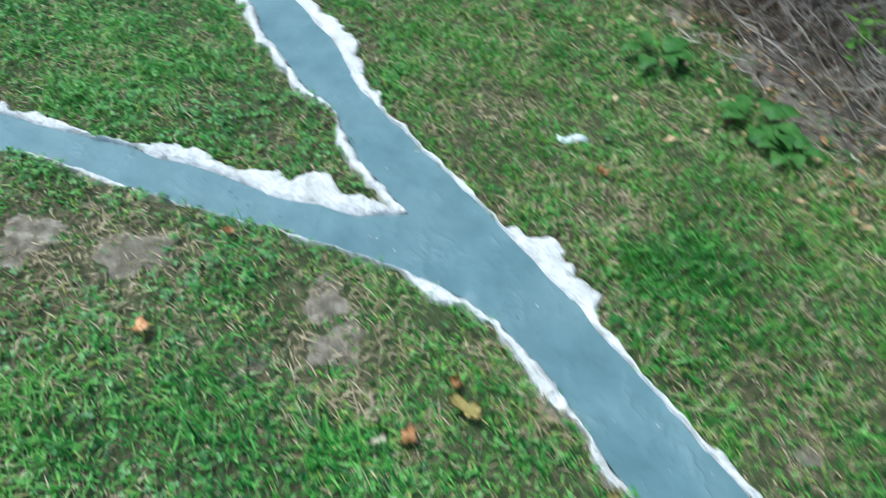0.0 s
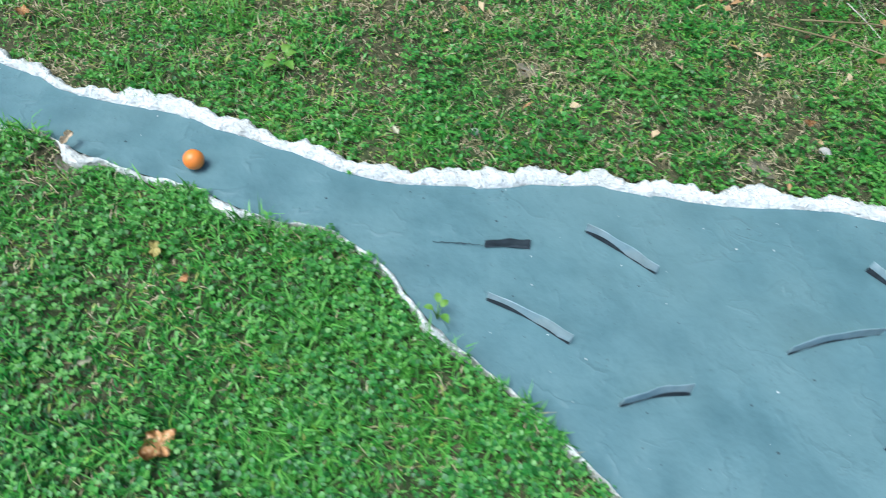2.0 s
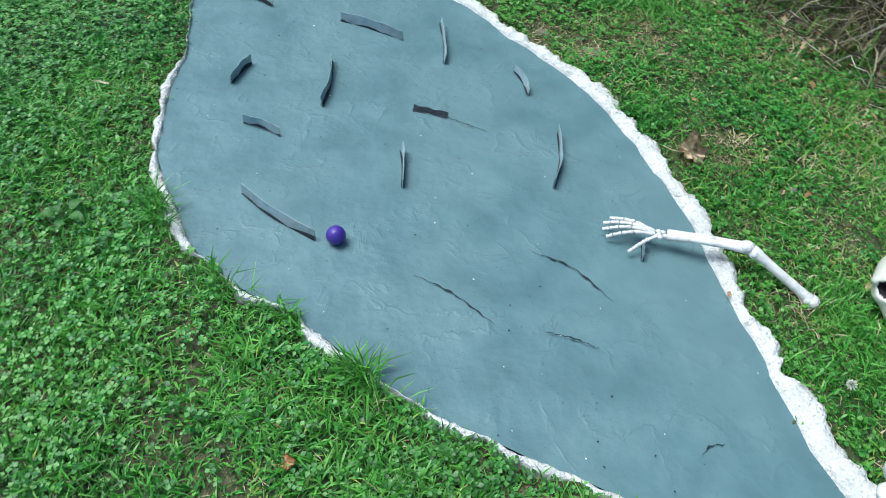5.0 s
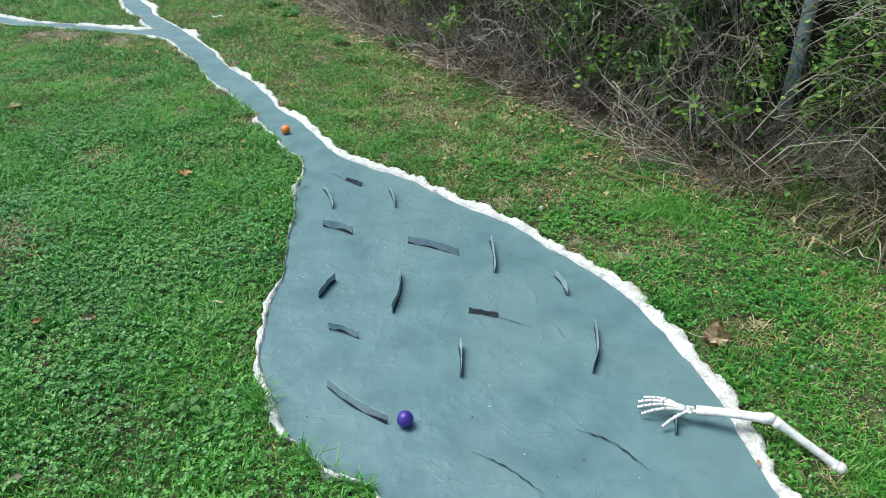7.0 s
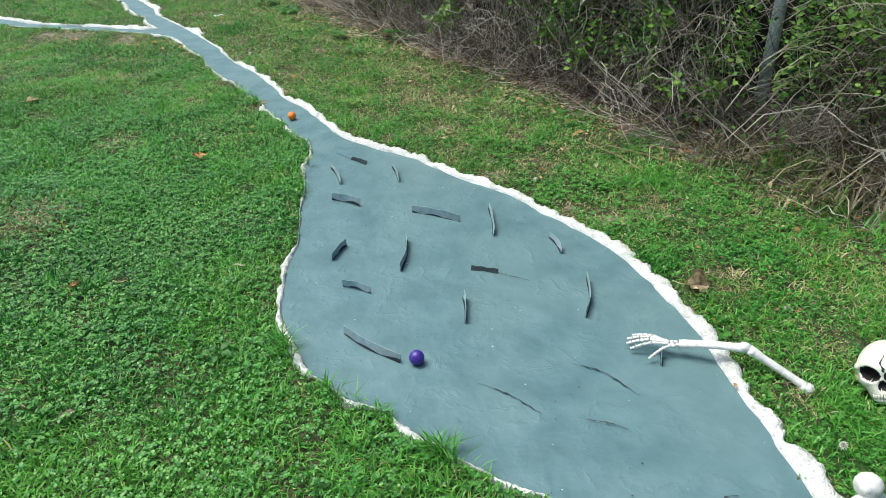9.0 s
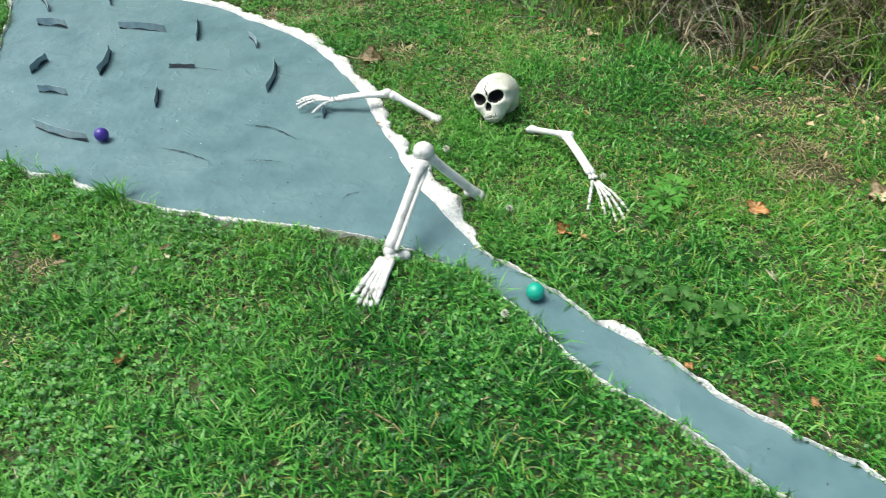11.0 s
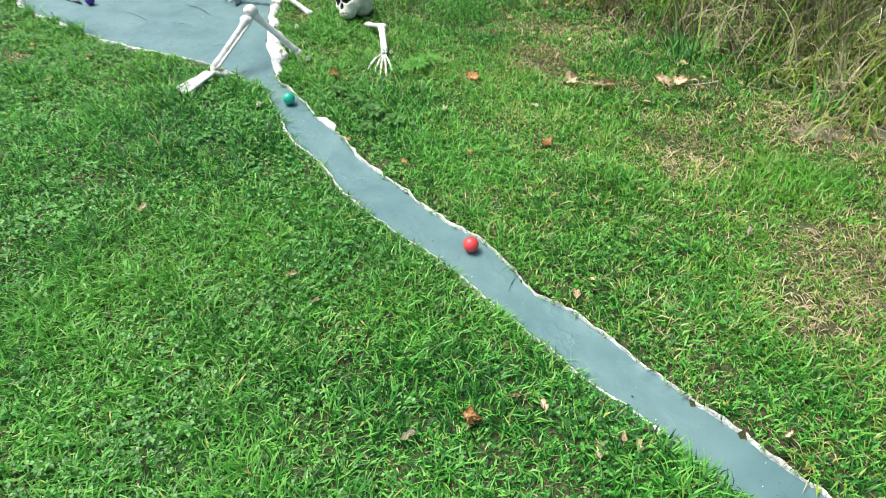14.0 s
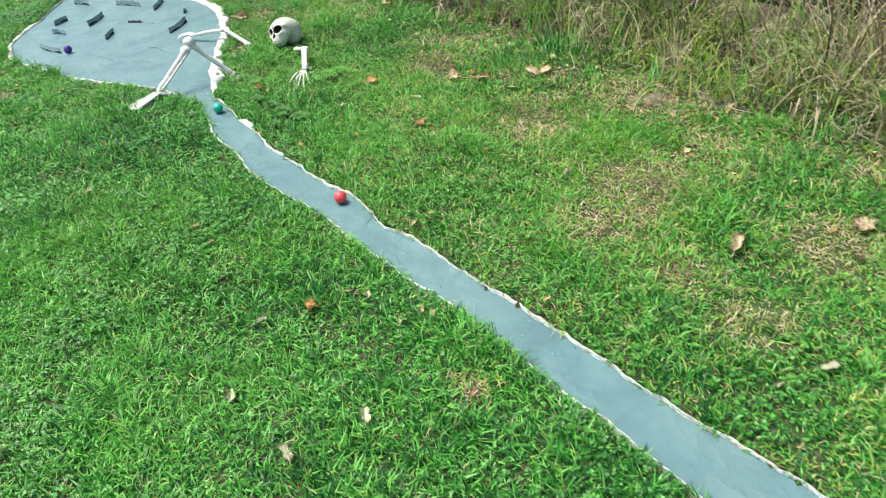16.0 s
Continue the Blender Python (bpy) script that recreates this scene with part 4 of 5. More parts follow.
# tall dry grass at the southern end
tall_grass = tagged(new("tall_grass"), "tall uncut straw-coloured and green grass along the hedge", "tall grass")


def long_blades(name, clumps, per, lo, hi, height, depth, material, width=(0.002, 0.005), front=-0.12, spread=0.035):
    """Clumps of long blades: each clump leans its own way, its blades arch over and cross."""
    p, d, u = along(clumps, lo, hi)
    back = rng.uniform(front, depth, clumps)
    p = np.repeat(p + u * back[:, None], per, 0)
    n = len(p)
    grow = np.repeat(rng.uniform(0.55, 1.15, clumps) * np.clip(0.5 + 1.6 * (back - front), 0.4, 1.1), per)
    a = np.repeat(rng.uniform(0, 2 * np.pi, clumps), per) + rng.normal(0, 0.9, n)
    h = np.stack([np.cos(a), np.sin(a), 0 * a], 1)
    s = np.stack([-np.sin(a), np.cos(a), 0 * a], 1)
    p = p + rng.normal(0, spread, (n, 2))
    ln = rng.uniform(*height, n) * grow
    bend = np.repeat(rng.uniform(0.9, 2.4, clumps), per) + rng.normal(0, 0.6, n)
    m = 6
    pos = np.c_[p, lawn(p[:, 0], p[:, 1]) - 0.005]
    w = rng.uniform(*width, n)
    rows = []
    ang = rng.uniform(0.0, 0.65, n)
    for k in range(m):
        ww = (w * (1 - 0.85 * k / (m - 1)))[:, None]
        rows += [pos - s * ww, pos + s * ww]
        ang = ang + bend / m * (0.5 + 0.22 * k)
        pos = pos + (h * np.sin(ang)[:, None] + np.array([0, 0, 1.0]) * np.cos(ang)[:, None]) * (ln / m)[:, None]
        pos[:, 2] = np.maximum(pos[:, 2], 0.012)
    v = np.stack(rows, 1).reshape(-1, 3)
    b = (np.arange(n)[:, None] * 2 * m + np.arange(m - 1)[None] * 2).ravel()[:, None]
    ob = bulk(name, v, np.full(n * (m - 1), 4), np.hstack([b, b + 1, b + 3, b + 2]).ravel(), material)
    ob.parent = tall_grass
    return tagged(ob, kind="stuff")


long_blades("dry_blades", 380, 18, 0.53, 0.97, (0.25, 0.75), 0.5, TALL_DRY, (0.003, 0.0065), -0.2)
long_blades("brown_blades", 90, 16, 0.54, 0.97, (0.2, 0.7), 0.4, STEM, (0.002, 0.004), -0.1)
long_blades("green_blades", 220, 16, 0.56, 0.97, (0.2, 0.6), 0.3, YELLOWING, (0.003, 0.006), -0.28)
long_blades("lush_blades", 110, 16, 0.54, 0.97, (0.15, 0.5), 0.2, GRASS, (0.002, 0.0045), -0.34)
long_blades("short_dry_blades", 330, 18, 0.5, 0.97, (0.08, 0.3), 0.2, TALL_DRY, (0.0012, 0.0028), -0.32, 0.05)
long_blades("sparse_blades", 90, 12, 0.15, 0.56, (0.1, 0.4), 0.2, DRY, (0.001, 0.0025))
long_blades("green_tuft_blades", 9, 26, 0.515, 0.55, (0.15, 0.4), 0.1, BRIGHT, (0.002, 0.0045), -0.15)

# ---- fence in the hedge ----
fence = tagged(new("chain_link_fence"), "old chain-link fence overgrown by the hedge", "fence")


def tube(bm, pts, radii, seg=10, cap=True):
    """A round, tapering body along points."""
    rings = []
    pts = [Vector(p) for p in pts]
    for i, (p, r) in enumerate(zip(pts, radii)):
        d = (pts[min(i + 1, len(pts) - 1)] - pts[max(i - 1, 0)]).normalized()
        a = d.cross(Vector((0.21, 0.33, 0.92))).normalized()
        b = d.cross(a)
        rings.append([bm.verts.new(p + (a * math.cos(t) + b * math.sin(t)) * r) for t in (2 * math.pi * k / seg for k in range(seg))])
    for a, b in zip(rings, rings[1:]):
        for k in range(seg):
            bm.faces.new((a[k], a[(k + 1) % seg], b[(k + 1) % seg], b[k]))
    if cap:
        bm.faces.new(rings[0][::-1])
        bm.faces.new(rings[-1])
    return bm


def blob(bm, centre, radii, turn=None, sub=2):
    m = Matrix.Translation(centre) @ (turn or Matrix.Identity(4)) @ Matrix.Diagonal((*radii, 1))
    bmesh.ops.create_icosphere(bm, subdivisions=sub, radius=1, matrix=m)


bm = bmesh.new()
tube(bm, [(3.915, -0.846, -0.05), (3.912, -0.842, 0.3), (3.9, -0.835, 1.0), (3.89, -0.83, 1.75)], [0.031, 0.031, 0.03, 0.03], 16)
part("post", bm, POST, fence, "grey-green metal fence post", True)
bm = bmesh.new()
blob(bm, (3.89, -0.83, 1.75), (0.034, 0.034, 0.014))
part("cap", bm, POST, fence, "", True)
lines = []
fd, fn = Vector((0.56, -0.83, 0)), Vector((3.9, -0.89, 0)) + Vector((-0.83, -0.56, 0)) * 0.036
for j in range(-24, 25):
    for sgn in (1, -1):
        lines.append([tuple(fn + fd * (0.05 * j + sgn * 0.0125 * (1 if k % 2 else -1) + 0.0125 * sgn) + Vector((0, 0, 0.03 + 0.05 * k * 0.5))) for k in range(48)])
tubes("mesh", lines, np.full(len(lines), 0.0011), WIRE, fence, "thin diamond wire mesh")

# ---- fins in the pond ----


def fin(points, height, lean=0.0, low=False):
    """A thin grey strip set on edge in the concrete, shade painted dark along its slotted foot."""
    root = tagged(new("pond_fin"), "thin grey painted strip set on edge in the pond bed" if not low else "dark sunken strip lying in a slot of the pond bed", "pond ripple", "ripples in the pond")
    c = np.array(points).mean(0)
    root.location = (c[0], c[1], 0)
    q = spline([(a - c[0], b - c[1]) for a, b in points], 0.008)
    n = len(q)
    d = np.gradient(q, axis=0)
    d /= np.hypot(*d.T)[:, None]
    nrm = np.stack([-d[:, 1], d[:, 0]], 1)
    s = np.linspace(0, 1, n)
    bend = 0.0022 * np.sin(s * 4 + c[0] * 9) + 0.0008 * np.sin(s * 13 + c[1] * 20)
    top = 0.98 * height * (0.94 + 0.06 * np.sin(s * 2.6 + c[0] * 17)) + 0.0009 * np.sin(s * 15 + c[0] * 30)
    rows = []
    for off, z, k in ((-0.0014, -0.004, 0.0), (-0.001, top * 0.5, 0.5), (-0.0005, top, 1.0), (0.0005, top + 0.0003, 1.0), (0.001, top * 0.5, 0.5), (0.0014, -0.004, 0.0)):
        o = (bend * k + off + lean * k * top)[:, None]
        rows.append(np.c_[q + nrm * o, np.broadcast_to(z, n)])
    v = np.stack(rows, 1).reshape(-1, 3)
    i = (np.arange(n - 1)[:, None] * 6 + np.arange(5)[None]).ravel()
    f = np.stack([i, i + 6, i + 7, i + 1], 1).tolist() + [list(range(6))[::-1], [(n - 1) * 6 + k for k in range(6)]]
    part("strip", (v.tolist(), [], f), GAP_SHADE_SOIL if low else FIN, root, "", False)
    # ragged dark sheets along the foot, both sides, painting in the slot's shade
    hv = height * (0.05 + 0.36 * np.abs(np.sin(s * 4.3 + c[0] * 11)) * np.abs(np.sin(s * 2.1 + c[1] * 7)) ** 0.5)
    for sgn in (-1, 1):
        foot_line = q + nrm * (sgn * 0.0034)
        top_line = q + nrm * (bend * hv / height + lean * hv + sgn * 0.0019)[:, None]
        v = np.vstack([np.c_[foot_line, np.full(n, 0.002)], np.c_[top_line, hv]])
        part("slot_shade", (v.tolist(), [], [[k, k + 1, n + k + 1, n + k] for k in range(n - 1)]), GAP_SHADE_SOIL, root, "dark sheet along the strip's foot, painting the shade in its slot")
    return root


FINS = [([(1.746, -1.525), (1.781, -1.6), (1.806, -1.688)], 0.03), ([(2.018, -1.524), (2.038, -1.596), (2.056, -1.681)], 0.034), ([(1.79, -1.827), (1.853, -1.852), (1.908, -1.888)], 0.036),
        ([(2.118, -1.949), (2.21, -1.984), (2.303, -2.034)], 0.036), ([(2.418, -1.937), (2.426, -2.042), (2.421, -2.142)], 0.034), ([(2.104, -2.162), (2.106, -2.268), (2.092, -2.37)], 0.036),
        ([(2.624, -2.162), (2.643, -2.214), (2.649, -2.274)], 0.028), ([(1.904, -2.449), (1.948, -2.463), (1.998, -2.492)], 0.03), ([(2.297, -2.528), (2.302, -2.592), (2.3, -2.662)], 0.032),
        ([(2.71, -2.438), (2.698, -2.548), (2.667, -2.645)], 0.036), ([(1.937, -2.7), (2.013, -2.772), (2.11, -2.836)], 0.036), ([(1.846, -2.289), (1.864, -2.237), (1.887, -2.19)], 0.032),
        ([(2.835, -2.87), (2.843, -2.845), (2.847, -2.82)], 0.034)]
for k, (p, h) in enumerate(FINS):
    fin(p, h, lean=(0.08, -0.06, 0.03, -0.04)[k % 4])
fin([(1.824, -1.43), (1.862, -1.456), (1.895, -1.487)], 0.012, 0.8, True)
fin([(2.328, -2.368), (2.374, -2.377), (2.418, -2.391)], 0.014, 0.9, True)


def crack(points, width):
    """A thin dark crack, a tapering groove just proud of the bed."""
    q = spline(points, 0.006)
    n = len(q)
    d = np.gradient(q, axis=0)
    d /= np.hypot(*d.T)[:, None]
    nrm = np.stack([-d[:, 1], d[:, 0]], 1)
    s = np.linspace(0, 1, n)
    w = 0.85 * width * np.sin(np.pi * np.clip(s, 0.04, 0.96)) ** 0.6 * (0.2 + 0.9 * np.abs(np.sin(s * 23 + q[0, 0] * 40)) * np.abs(np.sin(s * 7.7 + q[0, 1] * 9)))
    wob = 0.0015 * np.sin(s * 37 + q[0, 1] * 50)
    a, b, c = q + nrm * (wob + w)[:, None], q + nrm * (wob - w)[:, None], q + nrm * wob[:, None]
    v = np.vstack([np.c_[a, np.full(n, 0.0044)], np.c_[c, np.full(n, 0.0052)], np.c_[b, np.full(n, 0.0044)]])
    f = [[k, k + 1, n + k + 1, n + k] for k in range(n - 1)] + [[n + k, n + k + 1, 2 * n + k + 1, 2 * n + k] for k in range(n - 1)]
    return tagged(part("crack", (v.tolist(), [], f), GAP_SHADE_SOIL), "thin dark crack in the painted concrete", "crack", "cracks in the pond bed")


for p, w in (([(2.324, -2.928), (2.404, -2.975), (2.484, -3.051)], 0.003), ([(2.585, -2.853), (2.671, -2.896), (2.743, -2.986)], 0.0035), ([(2.584, -3.066), (2.642, -3.081), (2.691, -3.105)], 0.003),
             ([(1.745, -1.362), (1.786, -1.395), (1.824, -1.43)], 0.0022), ([(2.418, -2.391), (2.464, -2.413), (2.52, -2.442)], 0.0025), ([(2.837, -3.328), (2.858, -3.31), (2.886, -3.307)], 0.0025),
             ([(3.911, -4.83), (3.925, -4.795), (3.945, -4.764)], 0.0018)):
    crack(p, w)

# crumbs of soil and flecks of white paint on the bed
def flecks(name, n, size, material, label):
    x, y = rng.uniform(-0.5, 4.9, n * 12), rng.uniform(-6.2, 1.5, n * 12)
    ok = cell(wet, x, y)
    x, y = x[ok][:n], y[ok][:n]
    m = len(x)
    sz = rng.uniform(*size, m) * rng.choice([0.5, 1.0, 1.7], m)
    a = rng.uniform(0, 2 * np.pi, m)
    c = np.stack([x, y, np.full(m, 0.003)], 1)
    u = np.stack([np.cos(a), np.sin(a), 0 * a], 1) * sz[:, None]
    s = np.stack([-np.sin(a), np.cos(a), 0 * a], 1) * (sz * rng.uniform(0.4, 1.0, m))[:, None]
    h = np.stack([0 * a, 0 * a, sz * 0.6], 1)
    v = np.stack([c - u, c + s, c + u * 0.8, c - s * 0.9, c + h], 1).reshape(-1, 3)
    i = np.arange(m)[:, None] * 5
    return tagged(bulk(name, v, np.full(4 * m, 3), np.hstack([i + q for q in (0, 4, 3, 3, 4, 2, 2, 4, 1, 1, 4, 0)]).ravel(), material), label, "crumb", kind="stuff")


flecks("soil_crumbs", 420, (0.0007, 0.002), GAP_SHADE_SOIL, "dark crumbs of soil scattered on the bed")
flecks("paint_flecks", 160, (0.0008, 0.002), WHITE, "white paint flecks on the bed")

# ---- balls ----
for name, (bx, by), a, b, label in (("orange", (1.466, -0.915), (0.72, 0.19, 0.025), (0.8, 0.25, 0.035), "orange mini-golf ball on the stream bed"),
                                    ("red", (3.826, -4.662), (0.62, 0.045, 0.05), (0.7, 0.07, 0.07), "red mini-golf ball on the stream bed"),
                                    ("green", (3.219, -3.824), (0.01, 0.3, 0.2), (0.02, 0.38, 0.27), "teal green mini-golf ball in the stream"),
                                    ("purple", (2.156, -2.839), (0.035, 0.015, 0.2), (0.06, 0.03, 0.27), "dark purple mini-golf ball on the pond bed")):
    bm = bmesh.new()
    bmesh.ops.create_icosphere(bm, subdivisions=5, radius=0.0215)
    for vtx in bm.verts:  # dimples
        dimple = math.sin(vtx.co.x * 900) * math.sin(vtx.co.y * 900) * math.sin(vtx.co.z * 900)
        vtx.co *= 1 - 0.006 * max(0.0, dimple)
    ob = part("golf_ball", bm, ball_paint(name + "_ball", a, b), smooth=True)
    ob.location = (bx, by, 0.0225)
    tagged(ob, label, "ball", "golf balls")

# ---- skeleton pieces ----


def bone(bm, a, b, r, ends=(1.5, 1.5), bow=0.0):
    """A shaft that swells to both ends."""
    a, b = Vector(a), Vector(b)
    d = b - a
    sidew = d.cross(Vector((0, 0, 1))).normalized()
    pts, rad = [], []
    for k in range(13):
        t = k / 12
        pts.append(a + d * t + Vector((0, 0, 1)) * bow * math.sin(math.pi * t))
        e0, e1 = max(0.0, 1 - t / 0.22), max(0.0, 1 - (1 - t) / 0.22)
        rad.append(r * (1 + (ends[0] - 1) * e0**1.5 + (ends[1] - 1) * e1**1.5) * (0.8 if k in (0, 12) else 1))
    tube(bm, pts, rad, 12)
    return sidew


def digits(bm, wrist, tips, r, knuckles):
    """Rows of small jointed bones from the wrist to each tip."""
    for tip, lift in tips:
        w, t = Vector(wrist), Vector(tip)
        start = w + (t - w) * 0.12
        for a, b in knuckles:
            p, q = start + (t - start) * a, start + (t - start) * b
            p.z += lift * math.sin(math.pi * a)
            q.z += lift * math.sin(math.pi * b)
            mid = (p + q) / 2
            tube(bm, [p, p + (q - p) * 0.12, mid, p + (q - p) * 0.88, q], [r * 0.7, r * 1.15, r * 0.72, r * 1.1, r * 0.6], 8)


def thing_at(name, bm, material, label, category, origin, group="skeleton pieces"):
    bm.transform(Matrix.Translation(-Vector(origin)))
    ob = part(name, bm, material, smooth=True)
    ob.location = origin
    return tagged(ob, label, category, group)


# the arm that reaches over the rim into the pond
bm = bmesh.new()
W_, E_, N_ = Vector((2.894, -2.818, 0.038)), Vector((3.052, -2.877, 0.066)), Vector((3.192, -2.975, 0.006))
across = (E_ - W_).cross(Vector((0, 0, 1))).normalized()
bone(bm, W_ + across * 0.007, E_ + across * 0.006, 0.0082, (1.4, 1.5), 0.004)
bone(bm, W_ - across * 0.006, E_ - across * 0.006, 0.0068, (1.3, 1.6), 0.004)
bone(bm, E_ + Vector((0.008, -0.004, 0)), N_, 0.0108, (1.5, 1.5))
blob(bm, E_ + Vector((-0.004, 0.0, 0.004)), (0.018, 0.015, 0.014))
blob(bm, E_ + Vector((0.012, -0.012, -0.004)), (0.013, 0.013, 0.012))
blob(bm, N_, (0.017, 0.017, 0.016))
blob(bm, N_ + Vector((-0.012, 0.002, 0.003)), (0.011, 0.012, 0.011))
for dx, dy in ((0.0, 0.006), (0.002, -0.006), (-0.01, 0.008), (-0.012, -0.002), (-0.01, -0.01)):
    blob(bm, W_ + Vector((dx - 0.008, dy, 0)), (0.007, 0.006, 0.006), sub=1)
back = W_ + Vector((-0.012, 0.002, 0))
digits(bm, back, [((2.78, -2.754, 0.018), 0.012), ((2.762, -2.77, 0.018), 0.014), ((2.756, -2.788, 0.016), 0.014), ((2.761, -2.81, 0.015), 0.012), ((2.802, -2.856, 0.016), 0.008)], 0.0046, ((0, 0.46), (0.47, 0.7), (0.71, 0.87), (0.88, 1.0)))
thing_at("skeleton_prop", bm, BONE, "white plastic skeleton arm reaching over the white rim", "skeleton arm", (3.039, -2.866, 0.0))

# the arm that lies in the grass
bm = bmesh.new()
N_, E_, W_ = Vector((3.47, -3.105, 0.004)), Vector((3.529, -3.227, 0.044)), Vector((3.546, -3.392, 0.01))
across = (E_ - W_).cross(Vector((0, 0, 1))).normalized()
bone(bm, W_ + across * 0.006, E_ + across * 0.006, 0.0082, (1.4, 1.5), 0.003)
bone(bm, W_ - across * 0.006, E_ - across * 0.006, 0.007, (1.3, 1.6), 0.003)
bone(bm, E_ + Vector((-0.004, 0.008, 0)), N_, 0.0095, (1.5, 1.45))
blob(bm, E_, (0.018, 0.017, 0.015))
blob(bm, E_ + Vector((0.012, -0.004, 0.004)), (0.012, 0.012, 0.011))
blob(bm, N_, (0.014, 0.016, 0.014))
blob(bm, N_ + Vector((-0.01, 0.0, 0.0)), (0.012, 0.01, 0.01))
for dx, dy in ((0.006, 0.0), (-0.006, -0.002), (0.008, -0.01), (-0.002, -0.012), (-0.01, -0.01)):
    blob(bm, W_ + Vector((dx, dy - 0.006, 0)), (0.006, 0.007, 0.006), sub=1)
digits(bm, W_ + Vector((0, -0.014, 0)), [((3.484, -3.522, -0.012), 0.012), ((3.512, -3.582, -0.014), 0.014), ((3.536, -3.602, -0.014), 0.014), ((3.562, -3.598, -0.014), 0.014), ((3.588, -3.57, -0.012), 0.012)], 0.0048, ((0, 0.46), (0.47, 0.7), (0.71, 0.87), (0.88, 1.0)))
thing_at("skeleton_prop", bm, BONE, "white plastic skeleton arm lying bent in the grass", "skeleton arm", (3.526, -3.277, -0.03))

# the leg with its knee raised over the stream
bm = bmesh.new()
K_, A_, H_, N_ = Vector((3.043, -3.447, 0.195)), Vector((2.915, -3.626, 0.052)), Vector((2.951, -3.628, 0.026)), Vector((3.199, -3.422, 0.018))
across = (K_ - A_).cross(Vector((0, 0, 1))).normalized()
bone(bm, A_ - across * 0.002, K_ + Vector((-0.012, -0.018, -0.018)), 0.0115, (1.5, 2.1))
bone(bm, A_ + across * 0.017, K_ + Vector((-0.014, -0.02, -0.03)) + across * 0.015, 0.005, (1.6, 1.5))
bone(bm, K_ + Vector((0.01, 0.004, -0.012)), N_, 0.0125, (1.5, 1.45))
blob(bm, K_ + Vector((0, 0.004, 0.002)), (0.028, 0.026, 0.026))
blob(bm, K_ + Vector((-0.014, -0.004, 0.006)), (0.013, 0.016, 0.014))
blob(bm, K_ + Vector((-0.016, -0.022, -0.02)), (0.026, 0.021, 0.015))
blob(bm, N_, (0.017, 0.018, 0.017))
blob(bm, N_ + Vector((-0.022, 0.012, 0.006)), (0.016, 0.016, 0.013))
blob(bm, A_ + Vector((-0.002, -0.002, -0.006)), (0.016, 0.015, 0.016))
blob(bm, H_, (0.016, 0.014, 0.014))
bone(bm, H_, A_ + Vector((-0.012, -0.02, -0.014)), 0.0115, (1.0, 1.1))
for k in range(5):
    f = (k - 2) / 2
    start = A_ + Vector((-0.012 + 0.012 * f, -0.024 - 0.006 * f, -0.01))
    tip = Vector((2.826 + 0.026 * f, -3.782 - 0.016 * f + 0.014 * f * f, 0.03))
    d_ = tip - start
    tube(bm, [start, start + d_ * 0.08, start + d_ * 0.35, start + d_ * 0.62, start + d_ * 0.68], [0.0075, 0.009, 0.0052, 0.0078, 0.005], 8)
    tube(bm, [start + d_ * 0.69, start + d_ * 0.75, start + d_ * 0.82, start + d_ * 0.86], [0.0045, 0.0068, 0.005, 0.0055], 8)
    tube(bm, [start + d_ * 0.87, start + d_ * 0.92, start + d_ * 1.0], [0.005, 0.007, 0.0035], 8)
thing_at("skeleton_prop", bm, BONE, "white plastic skeleton leg with raised knee astride the stream", "skeleton leg", (3.007, -3.542, 0.0))


